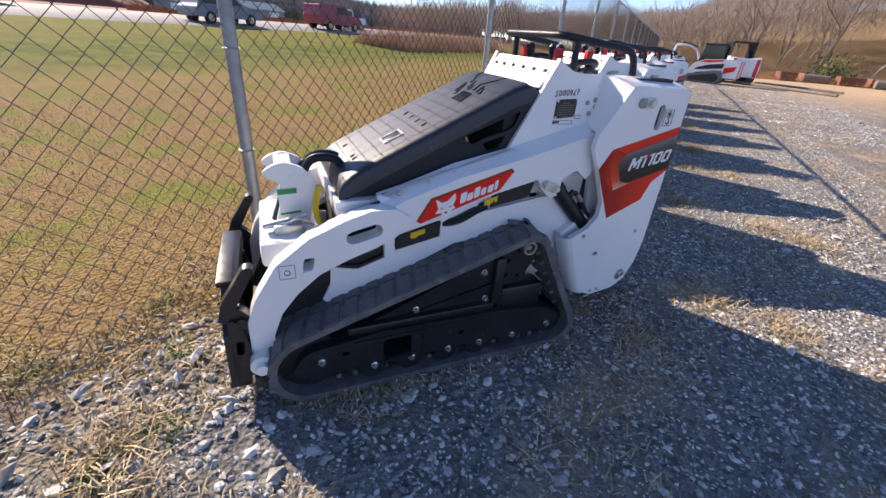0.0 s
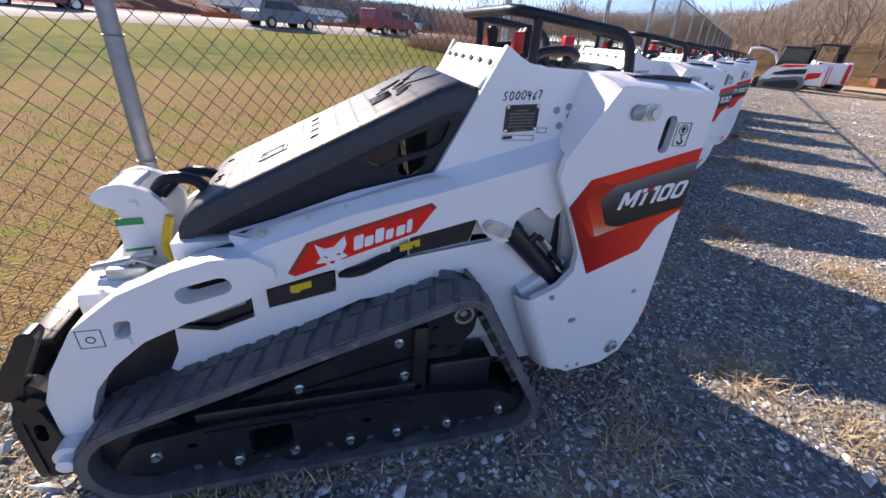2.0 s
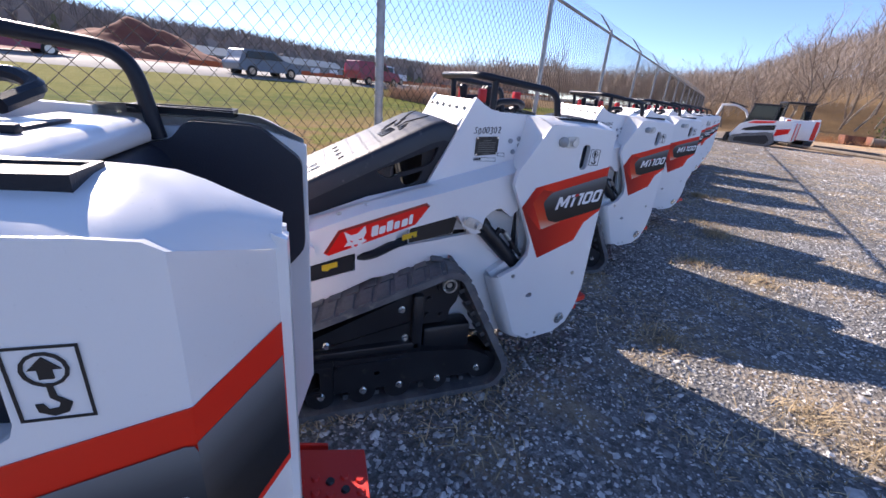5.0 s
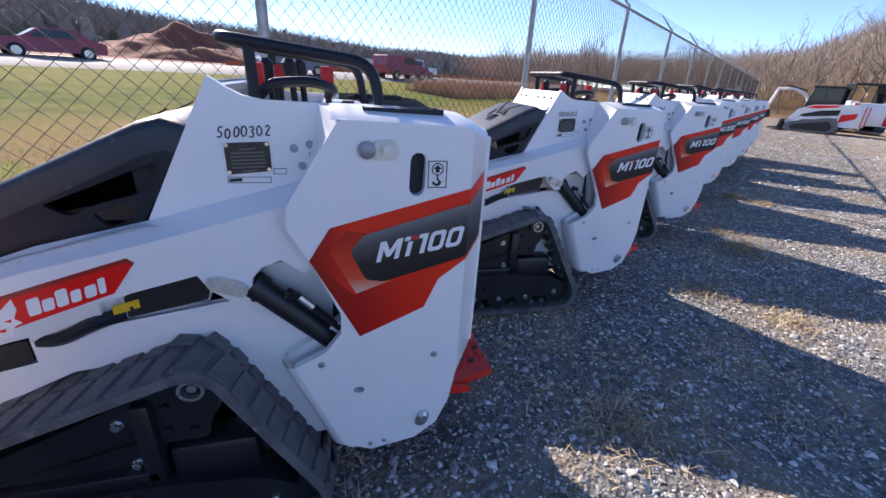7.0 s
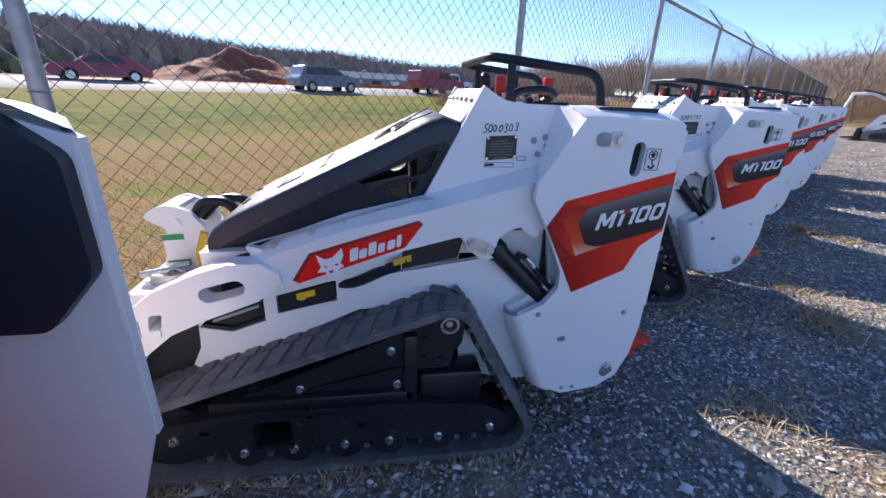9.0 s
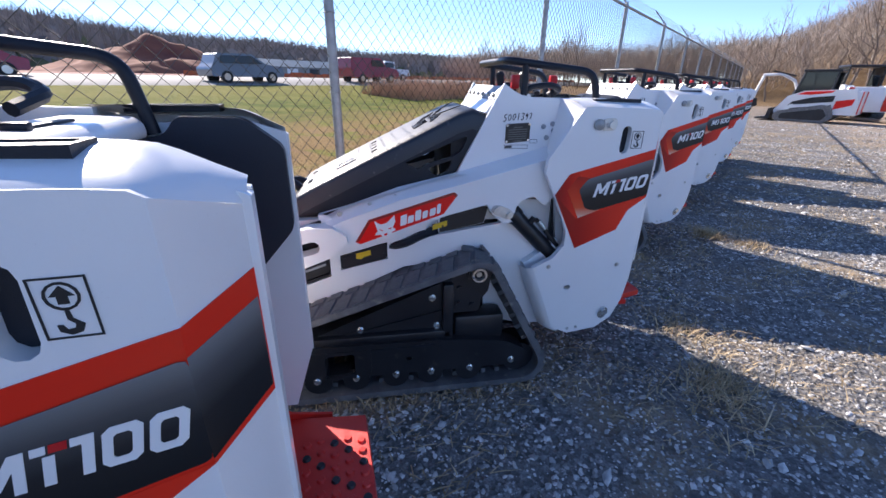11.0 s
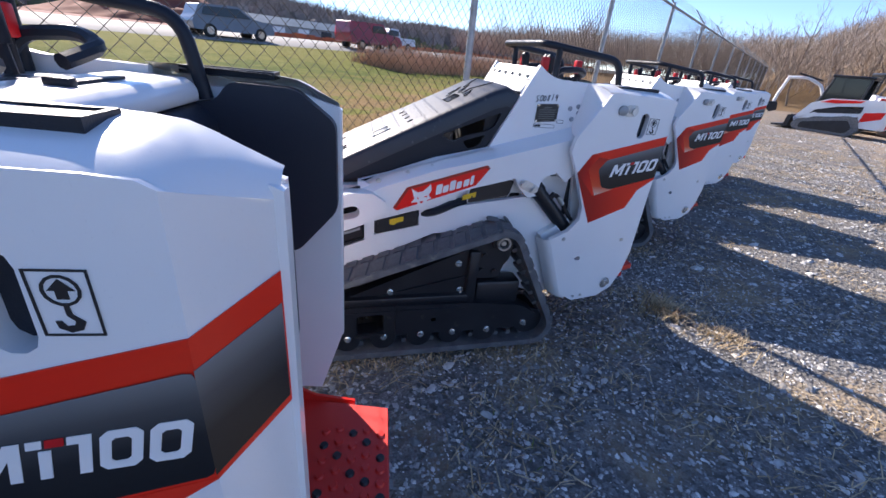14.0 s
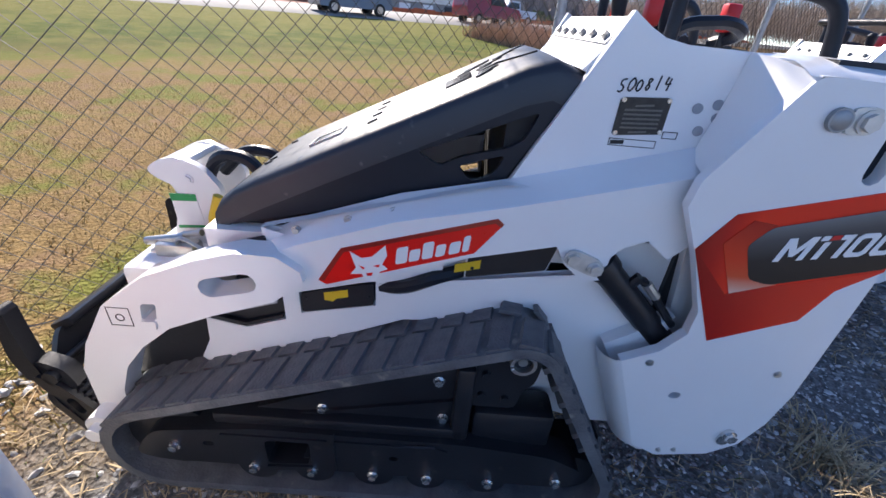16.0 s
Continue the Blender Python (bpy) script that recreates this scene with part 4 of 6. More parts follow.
    box(bm, 0.67, 0.69, -0.02, 0.12, 1.314, 1.321, bevel=0.003)
    box(bm, 0.66, 0.70, -0.05, -0.03, 1.314, 1.328, bevel=0.004)
    part("deck_latch", bm, PLASTIC, top, "black deck latch")
    # operator platform: deck with round treads, riser with slots
    bm = bmesh.new()
    vs = [(0.66, 0.345), (0.98, 0.315), (1.21, 0.33), (1.215, 0.30), (0.98, 0.285), (0.66, 0.315)]
    plate(bm, vs, -0.28, 0.28)
    bm.verts.ensure_lookup_table()
    for v in bm.verts:
        if v.co.x > 1.1 * S:
            v.co.y *= 0.8
    plat = part("platform", bm, RED, top, "red steel operator platform")
    for sd in (-1, 1):
        bm = bmesh.new()
        plate(bm, [(0.68, 0.30), (1.10, 0.285), (1.10, 0.31), (0.97, 0.34), (0.90, 0.385), (0.69, 0.375)], sd * 0.28, sd * 0.29)
        part("platform_flange", bm, RED, plat)
    for i in range(5):
        for j in range(8):
            bm = bmesh.new()
            x, yy = 1.02 + i * 0.042, (-0.20 + j * 0.05 + (0.015 if i % 2 else 0)) * (1 - i * 0.05)
            z = 0.315 + (x - 0.98) * 0.065
            cyl(bm, (x, yy, z), (x, yy, z + 0.007), 0.014, 10, r2=0.010)
            part("tread_button", bm, RED if (i + j) % 3 else BLACK, plat)
    bm = bmesh.new()
    m = Matrix.Rotation(radians(90), 4, "Z")
    sl = []
    for i in range(5):
        for sd in (-0.12, 0.12):
            sl.append(slot_hole(sd * 1.1, 0.44 + i * 0.07, 0.19, 0.034, 18 if sd > 0 else -18))
    plate(bm, rounded([(-0.285, 0.33), (0.285, 0.33), (0.275, 0.82), (-0.275, 0.82)], 0.03), -0.005, 0.005, sl)
    for v in bm.verts:
        v.co.y -= (v.co.z - 0.36 * S) * 0.19
    bmesh.ops.transform(bm, matrix=Matrix.Translation((0.665 * S, 0, 0)) @ m, verts=bm.verts)
    part("platform_riser", bm, RED, plat, "red slotted riser plate")
    # front: bracket, tilt cylinder, hoses, coupler plate
    for yy in (-0.085, 0.085):
        bm = bmesh.new()
        plate(bm, rounded([(-0.885, 0.895), (-0.85, 0.925), (-0.79, 0.942), (-0.72, 0.915), (-0.672, 0.85), (-0.685, 0.76), (-0.72, 0.62), (-0.86, 0.62), (-0.835, 0.72), (-0.805, 0.81), (-0.815, 0.855), (-0.85, 0.868)], 0.02, 3), yy - 0.012, yy + 0.012)
        bolt(bm, -0.765, yy - 0.012, 0.875, 0.012, 0.008)
        part("front_bracket", bm, WHITE, top)
    bm = bmesh.new()
    box(bm, -0.83, -0.76, -0.075, 0.075, 0.912, 0.934, bevel=0.008)
    box(bm, -0.92, -0.66, -0.26, 0.26, 0.55, 0.66, bevel=0.02)
    part("cross_member", bm, WHITE, top)
    bm = bmesh.new()
    plate(bm, [(-0.828, 0.818), (-0.752, 0.822), (-0.742, 0.72), (-0.825, 0.712)], -0.0972, -0.099)
    lab = part("paper_label", bm, LETTER, top, "white instruction label with green header", smooth=False)
    bm = bmesh.new()
    plate(bm, [(-0.830, 0.828), (-0.752, 0.830), (-0.752, 0.808), (-0.829, 0.804)], -0.0992, -0.1006)
    plate(bm, [(-0.826, 0.722), (-0.742, 0.728), (-0.742, 0.72), (-0.825, 0.712)], -0.0992, -0.1006)
    part("green_header", bm, GREEN, lab, smooth=False)
    bm = bmesh.new()
    cyl(bm, (-0.90, -0.155, 0.69), (-0.78, -0.15, 0.705), 0.012, 12, r2=0.019)
    cyl(bm, (-0.885, -0.16, 0.655), (-0.80, -0.15, 0.665), 0.013, 12)
    cyl(bm, (-0.78, -0.15, 0.72), (-0.72, -0.16, 0.735), 0.010, 10)
    tube(bm, bend([(-0.80, -0.17, 0.70), (-0.76, -0.20, 0.74), (-0.70, -0.20, 0.70)], 0.03, 4), 0.006, 6)
    box(bm, -0.86, -0.74, -0.19, -0.13, 0.64, 0.70, bevel=0.012)
    part("coupling", bm, STEEL, top, "bare steel hydraulic couplings")
    bm = bmesh.new()
    tube(bm, bend([(-0.74, -0.05, 0.85), (-0.68, -0.06, 0.95), (-0.58, -0.08, 0.95), (-0.54, -0.08, 0.88)], 0.06, 5), 0.019, 9)
    tube(bm, bend([(-0.74, 0.06, 0.85), (-0.66, 0.06, 0.93), (-0.56, 0.05, 0.93), (-0.52, 0.05, 0.86)], 0.06, 5), 0.019, 9)
    part("front_hose", bm, PLASTIC, top, "black hydraulic hose")
    bm = bmesh.new()
    tube(bm, bend([(-0.66, -0.14, 0.85), (-0.69, -0.15, 0.76), (-0.67, -0.17, 0.68)], 0.03, 4), 0.014, 8)
    part("hose_guard", bm, YELLOW, top, "yellow hose guard")
    bm = bmesh.new()
    plate(bm, rounded([(-0.58, 0.80), (-0.45, 0.84), (-0.45, 0.80), (-0.56, 0.775)], 0.01), -0.328, -0.331)
    part("grip_recess", bm, BLACK, top)
    bm = bmesh.new()
    box(bm, -0.62, 0.12, -0.30, 0.30, 0.76, 0.83)
    part("hood_base", bm, WHITE, top)
    # quick-attach plate with ribs, springs and latch levers, hung on the pivot pins
    bm = bmesh.new()
    face = [(-0.42, -0.12), (0.42, -0.12), (0.42, 0.13), (0.26, 0.27), (-0.26, 0.27), (-0.42, 0.13)]
    plate(bm, rounded(face, 0.025, 2), 0.10, 0.125, [slot_hole(0.12, 0.12, 0.11, 0.07, 80), slot_hole(-0.12, 0.12, 0.11, 0.07, 100), slot_hole(-0.29, 0.11, 0.06, 0.05, 90), slot_hole(0.29, 0.11, 0.06, 0.05, 90)])
    bmesh.ops.transform(bm, matrix=Matrix.Rotation(radians(90), 4, "Z"), verts=bm.verts)
    coup = part("coupler_plate", bm, BLACK, top, "black steel quick-attach plate")
    coup.location = Vector((-0.965, 0, 0.22)) * S
    bm = bmesh.new()
    box(bm, -0.145, -0.06, -0.25, 0.25, 0.255, 0.285, bevel=0.008)
    part("top_lip", bm, BLACK, coup)
    bm = bmesh.new()
    box(bm, -0.135, -0.05, -0.41, 0.41, -0.135, -0.10, bevel=0.008)
    part("bottom_lip", bm, BLACK, coup)
    for yy in (-0.415, -0.22, 0.20, 0.397):
        bm = bmesh.new()
        plate(bm, rounded([(-0.105, -0.11), (-0.105, 0.20), (-0.085, 0.21), (-0.05, 0.15), (-0.03, 0.02), (-0.05, -0.10)], 0.015, 2), yy, yy + 0.018, [slot_hole(-0.072, 0.07, 0.07, 0.03, 85)])
        part("rib", bm, BLACK, coup)
    for sd in (-1, 1):
        bm = bmesh.new()
        path = [(-0.05 + 0.024 * math.cos(a), sd * 0.375 + 0.024 * math.sin(a), -0.02 + 0.15 * a / 44) for a in [i * 0.55 for i in range(80)]]
        tube(bm, path, 0.006, 5)
        part("spring", bm, BLACK, coup, "black coil spring")
        bm = bmesh.new()
        cyl(bm, (-0.05, sd * 0.375, -0.10), (-0.055, sd * 0.375, 0.20), 0.013, 8)
        plate(bm, rounded([(-0.10, 0.12), (-0.02, 0.12), (-0.01, 0.19), (-0.06, 0.25), (-0.11, 0.22)], 0.02, 2), sd * 0.355, sd * 0.40)
        cyl(bm, (-0.055, sd * 0.40, 0.185), (-0.055, sd * 0.415, 0.185), 0.022, 12)
        part("latch_block", bm, BLACK, coup)
        bm = bmesh.new()
        plate(bm, rounded([(-0.135, 0.20), (-0.085, 0.18), (-0.06, 0.27), (-0.02, 0.35), (0.01, 0.405), (0.0, 0.425), (-0.03, 0.42), (-0.07, 0.35), (-0.115, 0.28)], 0.012, 2), sd * 0.36, sd * 0.405)
        part("latch_lever", bm, BLACK, coup, "worn black latch lever")
    bm = bmesh.new()
    cyl(bm, (-0.075, -0.39, 0.19), (-0.075, 0.39, 0.19), 0.012, 10)
    part("latch_rod", bm, BLACK, coup)
    bm = bmesh.new()
    cyl(bm, (-0.96, 0, 0.33), (-0.78, 0, 0.78), 0.035, 16)
    part("tilt_cylinder", bm, BLACK, top)


ROW = [(0.000, 0.000, 0.000, 49.22, "5000467"), (-0.025, 1.698, 0.009, 53.46, "5000302"), (0.020, 3.527, 0.006, 52.46, "5000303"), (0.094, 5.318, 0.010, 46.56, "5001397"), (0.117, 7.178, 0.026, 53.21, "500814"), (0.147, 8.998, 0.028, 51.50, ""), (0.175, 10.819, 0.028, 51.00, ""), (0.202, 12.641, 0.028, 51.50, "")]
first = build_loader()
loaders = [first] + [copy_thing(first, Matrix.Identity(4)) for _ in ROW[1:]]
for ob, (x, y, z, turn, serial) in zip(loaders, ROW):
    ob.matrix_world = pose(x, y, z - 0.012, 0, 0, turn)
    lean = -28.0 if serial == "500814" else 1.5
    for ch in ob.children:
        if ch.name.startswith("coupler_plate"):
            ch.rotation_euler.y = radians(lean)
    if serial:
        handwriting("serial_number", serial, 0.026, 0.338, -0.2856, 1.238, 4, INK, ob, label="hand-written black serial number")


# ---- ground ----
def ground_z(x, y):
    """Level yard, a field that climbs gently beyond the fence, and a wooded rise at the end."""
    f = np.clip((-x - 4.0) / 20.0, 0, 1)
    z = 0.80 * f * f * (3 - 2 * f) + np.clip((-x - 24) / 8, 0, 1) * 0.5
    z = z + np.clip((y - 48) / 60, 0, 1) ** 1.3 * 9 * np.clip((x + 12) / 20, 0, 1)
    z = z + np.clip((x - 16) / 60, 0, 1) * 6
    return z


def ground_mat():
    m = bpy.data.materials.new("yard_and_field")
    m.use_nodes = True
    nt = m.node_tree
    b = nt.nodes["Principled BSDF"]
    L = nt.links.new
    co = nt.nodes.new("ShaderNodeTexCoord").outputs["Object"]
    sep = nt.nodes.new("ShaderNodeSeparateXYZ")
    L(co, sep.inputs[0])

    def noise_n(scale, detail=6, rough=0.6):
        n = nt.nodes.new("ShaderNodeTexNoise")
        n.inputs["Scale"].default_value, n.inputs["Detail"].default_value, n.inputs["Roughness"].default_value = scale, detail, rough
        L(co, n.inputs["Vector"])
        return n.outputs["Fac"]

    def rng_n(v, a, c, t0=0.0, t1=1.0):
        n = nt.nodes.new("ShaderNodeMapRange")
        n.inputs[1].default_value, n.inputs[2].default_value, n.inputs[3].default_value, n.inputs[4].default_value = a, c, t0, t1
        L(v, n.inputs[0])
        return n.outputs[0]

    def mixc(f, a, c):
        n = nt.nodes.new("ShaderNodeMix")
        n.data_type = "RGBA"
        L(f, n.inputs[0])
        for i, v in ((6, a), (7, c)):
            if isinstance(v, tuple):
                n.inputs[i].default_value = (*v, 1)
            else:
                L(v, n.inputs[i])
        return n.outputs[2]

    def op(kind, a, c):
        n = nt.nodes.new("ShaderNodeMath")
        n.operation = kind
        for i, v in ((0, a), (1, c)):
            if isinstance(v, float):
                n.inputs[i].default_value = v
            else:
                L(v, n.inputs[i])
        return n.outputs[0]

    vor = nt.nodes.new("ShaderNodeTexVoronoi")
    vor.inputs["Scale"].default_value = 42
    L(co, vor.inputs["Vector"])
    stone = mixc(vor.outputs["Color"], (0.09, 0.089, 0.088), (0.50, 0.485, 0.46))
    stone = mixc(rng_n(noise_n(130), 0.3, 0.7), stone, (0.12, 0.115, 0.11))
    earth = mixc(rng_n(noise_n(5), 0.35, 0.65), (0.30, 0.22, 0.14), (0.50, 0.39, 0.25))
    gravel = mixc(rng_n(noise_n(1.6, 8), 0.50, 0.66, 0.0, 0.75), stone, earth)
    clay = mixc(rng_n(noise_n(0.5), 0.4, 0.6), (0.58, 0.38, 0.21), (0.46, 0.37, 0.27))
    far_yard = op("MULTIPLY", rng_n(sep.outputs[1], 13.0, 30.0), rng_n(sep.outputs[0], 2.2, 7.0, 0.3, 1.0))
    gravel = mixc(far_yard, gravel, clay)
    straw = mixc(rng_n(noise_n(24, 8), 0.35, 0.65), (0.32, 0.215, 0.09), (0.21, 0.14, 0.06))
    straw = mixc(rng_n(noise_n(2.3, 7), 0.52, 0.62), straw, (0.27, 0.175, 0.09))
    straw = mixc(rng_n(noise_n(0.9, 8), 0.50, 0.60), straw, (0.19, 0.19, 0.045))
    lawn = mixc(rng_n(noise_n(3.0, 8), 0.35, 0.65), (0.14, 0.155, 0.028), (0.26, 0.215, 0.06))
    lawn = mixc(rng_n(noise_n(40, 6), 0.3, 0.7), lawn, (0.19, 0.17, 0.035))
    band = op("ADD", sep.outputs[0], op("MULTIPLY", noise_n(0.12, 5), 5.0))
    green = mixc(rng_n(noise_n(1.1, 8), 0.4, 0.6), (0.075, 0.11, 0.018), (0.16, 0.165, 0.035))
    lawn = mixc(op("MULTIPLY", rng_n(band, -6.0, -7.2), rng_n(band, -14.5, -11.0, 0.25, 0.85)), lawn, green)
    wob = op("ADD", sep.outputs[0], op("MULTIPLY", noise_n(0.35, 5), 5.0))
    field = mixc(rng_n(wob, -4.5, -9.5), straw, lawn)
    edge = op("ADD", op("SUBTRACT", sep.outputs[0], rng_n(sep.outputs[1], -1.6, 1.5, 0.0, 0.75)), op("MULTIPLY", noise_n(2.2, 6), 1.1))
    field = mixc(rng_n(sep.outputs[0], -33.0, -40.0), field, mixc(rng_n(noise_n(0.25, 6), 0.4, 0.6), (0.33, 0.2, 0.1), (0.30, 0.26, 0.12)))
    col = mixc(rng_n(edge, -0.25, -0.75), gravel, field)
    leaf = mixc(rng_n(noise_n(3), 0.35, 0.65), (0.26, 0.17, 0.09), (0.18, 0.125, 0.07))
    col = mixc(rng_n(op("ADD", sep.outputs[1], op("MULTIPLY", noise_n(0.3), 4.0)), 41.0, 43.0), col, leaf)
    L(col, b.inputs["Base Color"])
    b.inputs["Roughness"].default_value = 0.95
    b.inputs["Specular IOR Level"].default_value = 0.08
    bp = nt.nodes.new("ShaderNodeBump")
    bp.inputs["Strength"].default_value, bp.inputs["Distance"].default_value = 0.9, 0.02
    L(op("ADD", vor.outputs["Distance"], noise_n(60)), bp.inputs["Height"])
    L(bp.outputs[0], b.inputs["Normal"])
    return m


GROUND = ground_mat()
xs = np.unique(np.concatenate([np.linspace(-1500, -60, 10), np.linspace(-60, -6, 50), np.linspace(-6, 6, 61), np.linspace(6, 40, 24), np.linspace(40, 1500, 10)]))
ys = np.unique(np.concatenate([np.linspace(-1500, -40, 10), np.linspace(-40, -4, 20), np.linspace(-4, 18, 111), np.linspace(18, 110, 60), np.linspace(110, 1500, 10)]))
gx, gy = np.meshgrid(xs, ys, indexing="ij")
gz = ground_z(gx, gy)
near = np.exp(-((np.clip(np.abs(gx) - 5, 0, 99)) / 3) ** 2)
bumps = np.array([noise.noise(Vector((a * 0.9, c * 0.9, 0))) * 0.02 + noise.noise(Vector((a * 3.1, c * 3.1, 5))) * 0.008 for a, c in zip(gx.ravel(), gy.ravel())]).reshape(gx.shape)
gz = gz + bumps * near - 0.02 * near
nx, ny = gx.shape
idx = np.arange(nx * ny).reshape(nx, ny)
quads = np.stack([idx[:-1, :-1], idx[1:, :-1], idx[1:, 1:], idx[:-1, 1:]], -1).reshape(-1, 4)
me = bpy.data.meshes.new("ground")
me.from_pydata(np.stack([gx, gy, gz], -1).reshape(-1, 3).tolist(), [], quads.tolist())
me.polygons.foreach_set("use_smooth", [True] * len(me.polygons))
me.materials.append(GROUND)
tagged(new("ground", me), "grey gravel yard running into straw-coloured field", "ground", kind="structure")


def heap(name, verts, faces, material, label, category):
    """One joined mesh of things past counting. verts: (pieces, v, 3), faces of one piece."""
    n, v, _ = verts.shape
    f = np.asarray(faces)
    allf = (f[None] + (np.arange(n) * v)[:, None, None]).reshape(-1, f.shape[1])
    q = bpy.data.meshes.new(name)
    q.from_pydata(verts.reshape(-1, 3).tolist(), [], allf.tolist())
    q.materials.append(material)
    return tagged(new(name, q), label, category, kind="stuff")


def yard_z(x, y):
    """Height of the uneven yard by the loaders."""
    return np.array([noise.noise(Vector((p * 0.9, q * 0.9, 0))) * 0.02 + noise.noise(Vector((p * 3.1, q * 3.1, 5))) * 0.008 for p, q in zip(x, y)]) - 0.02


# gravel stones: squashed, skewed octahedra and prisms
def stones(n, x0, x1, y0, y1, size):
    c = np.stack([rng.uniform(x0, x1, n), rng.uniform(y0, y1, n)], 1)
    s = size * np.exp(rng.normal(0, 0.42, n))
    base = np.array([(1, 0, 0), (0.3, 0.95, 0), (-0.8, 0.6, 0), (-0.9, -0.5, 0), (0.2, -1, 0), (0.35, 0.2, 0.55), (-0.35, 0.15, 0.6), (0.0, -0.4, 0.5)], float)
    v = base[None] * (1 + rng.normal(0, 0.2, (n, 8, 3))) * s[:, None, None] * np.array([1.0, 0.7, 0.62])
    a = rng.uniform(0, 6.283, n)
    r = np.stack([v[..., 0] * np.cos(a)[:, None] - v[..., 1] * np.sin(a)[:, None], v[..., 0] * np.sin(a)[:, None] + v[..., 1] * np.cos(a)[:, None], v[..., 2]], -1)
    tilt = rng.normal(0, 0.28, (n, 2))
    r[..., 2] += r[..., 0] * tilt[:, :1] + r[..., 1] * tilt[:, 1:]
    z = yard_z(c[:, 0], c[:, 1])
    r[..., 0] += c[:, :1]
    r[..., 1] += c[:, 1:]
    r[..., 2] += z[:, None] + s[:, None] * 0.05
    return r


STONE_F = [(0, 1, 5), (1, 2, 6), (1, 6, 5), (2, 3, 6), (3, 4, 7), (3, 7, 6), (4, 0, 7), (0, 5, 7), (5, 6, 7)]
STONE = mat("gravel_stone", (0.60, 0.585, 0.555), (0.33, 0.325, 0.32), rough=0.8, scale=25, bump=0.3, bscale=250, random_value=0.6, island=True, spec=0.2)
heap("gravel", np.concatenate([stones(38000, 0.0, 3.6, -2.2, 9.5, 0.0088), stones(46000, 0.1, 3.0, -2.2, 9.0, 0.0062), stones(3500, -0.9, 0.6, -2.3, 9.0, 0.013), stones(13000, 0.2, 6.0, 9.0, 17.0, 0.014), stones(9000, 0.6, 8.0, 16.0, 26.0, 0.015), stones(320, 0.0, 2.6, -2.0, 9.0, 0.016), stones(900, -1.0, 0.1, -2.2, -0.6, 0.012)]), STONE_F, STONE, "angular blue-grey crushed stone", "gravel")


# dry grass
def blades(cx, cy, h, spread, z, lean=0.5):
    n = len(cx)
    a = rng.uniform(0, 6.283, n)
    w = 0.0016 + 0.0012 * rng.random(n)
    px, py = cx + rng.normal(0, spread, n), cy + rng.normal(0, spread, n)
    l = lean * rng.uniform(0.2, 1.5, n) * h
    out = np.zeros((n, 5, 3))
    dx, dy = np.cos(a), np.sin(a)
    for k, (f, q, sg) in enumerate([(0, 0, -1), (0, 0, 1), (0.55, 0.4, 1), (0.55, 0.4, -1), (1, 1, 0)]):
        out[:, k, 0] = px + dx * l * q - dy * w * sg
        out[:, k, 1] = py + dy * l * q + dx * w * sg
        out[:, k, 2] = z + h * f * (1 - 0.25 * q)
    return out


BLADE_T = [(0, 1, 2), (0, 2, 3), (3, 2, 4)]
STRAW = mat("dry_grass", (0.58, 0.46, 0.29), (0.36, 0.265, 0.15), rough=0.8, scale=6, random_value=0.45, island=True, spec=0.2)
MEADOW = mat("winter_grass", (0.42, 0.28, 0.11), (0.26, 0.2, 0.06), rough=0.8, scale=0.6, random_value=0.4, island=True)
GREENB = mat("green_grass", (0.10, 0.17, 0.03), (0.17, 0.2, 0.05), rough=0.7, scale=3, random_value=0.3, island=True)
n = 52000
bx, by = -0.35 - 7.0 * rng.random(n) ** 1.5, rng.uniform(-4, 16, n)
bx = np.where(by < 0.6, np.minimum(bx, -0.95 - 0.3 * rng.random(n)), bx)
heap("meadow_grass", blades(bx, by, rng.uniform(0.02, 0.07, n), 0.02, ground_z(bx, by) - 0.02, 0.9), BLADE_T, MEADOW, "short straw-coloured winter grass", "grass")
tx, ty, th = [], [], []
for x, y, k, h in [(1.45, 5.85, 260, 0.12), (1.35, 1.0, 220, 0.07), (1.75, 0.85, 240, 0.08), (1.2, 2.9, 200, 0.06), (1.9, 2.6, 200, 0.07), (2.2, 2.45, 200, 0.07), (1.3, 4.55, 220, 0.07), (1.2, 6.3, 200, 0.06), (1.15, 8.2, 320, 0.09), (1.5, 8.15, 220, 0.07), (1.8, 4.5, 200, 0.07), (-0.55, -1.35, 180, 0.12), (-0.35, -1.5, 150, 0.1), (1.0, 0.3, 200, 0.06)]:
    tx += [x] * k
    ty += [y] * k
    th += list(rng.uniform(0.4, 1.1, k) * h)
tx, ty, th = np.array(tx), np.array(ty), np.array(th)
heap("grass_tufts", blades(tx, ty, th, 0.085, yard_z(tx, ty), 1.6), BLADE_T, STRAW, "tufts of dry straw-coloured grass", "grass")
n = 90000
cx, cy = rng.uniform(-0.9, 4.5, n), rng.uniform(-2.2, 20, n)
patch = np.array([noise.noise(Vector((p * 1.5, q * 1.5, 9))) for p, q in zip(cx, cy)])
keep = patch > -0.04
cx, cy = cx[keep], cy[keep]
heap("thatch", blades(cx, cy, rng.uniform(0.008, 0.032, len(cx)), 0.03, yard_z(cx, cy) + 0.010 * rng.random(len(cx)), 3.2), BLADE_T, STRAW, "flattened dry grass between the stones", "grass")
rx, ry = [], []
for px, py, turn, _ in [(r[0], r[1], r[3], 0) for r in ROW]:
    c, s = math.cos(radians(turn)), math.sin(radians(turn))
    for u in rng.uniform(-0.8, 0.55, 420):
        v = -0.47 + rng.normal(0, 0.03)
        rx.append(px + u * c - v * s)
        ry.append(py + u * s + v * c)
rx, ry = np.array(rx), np.array(ry)
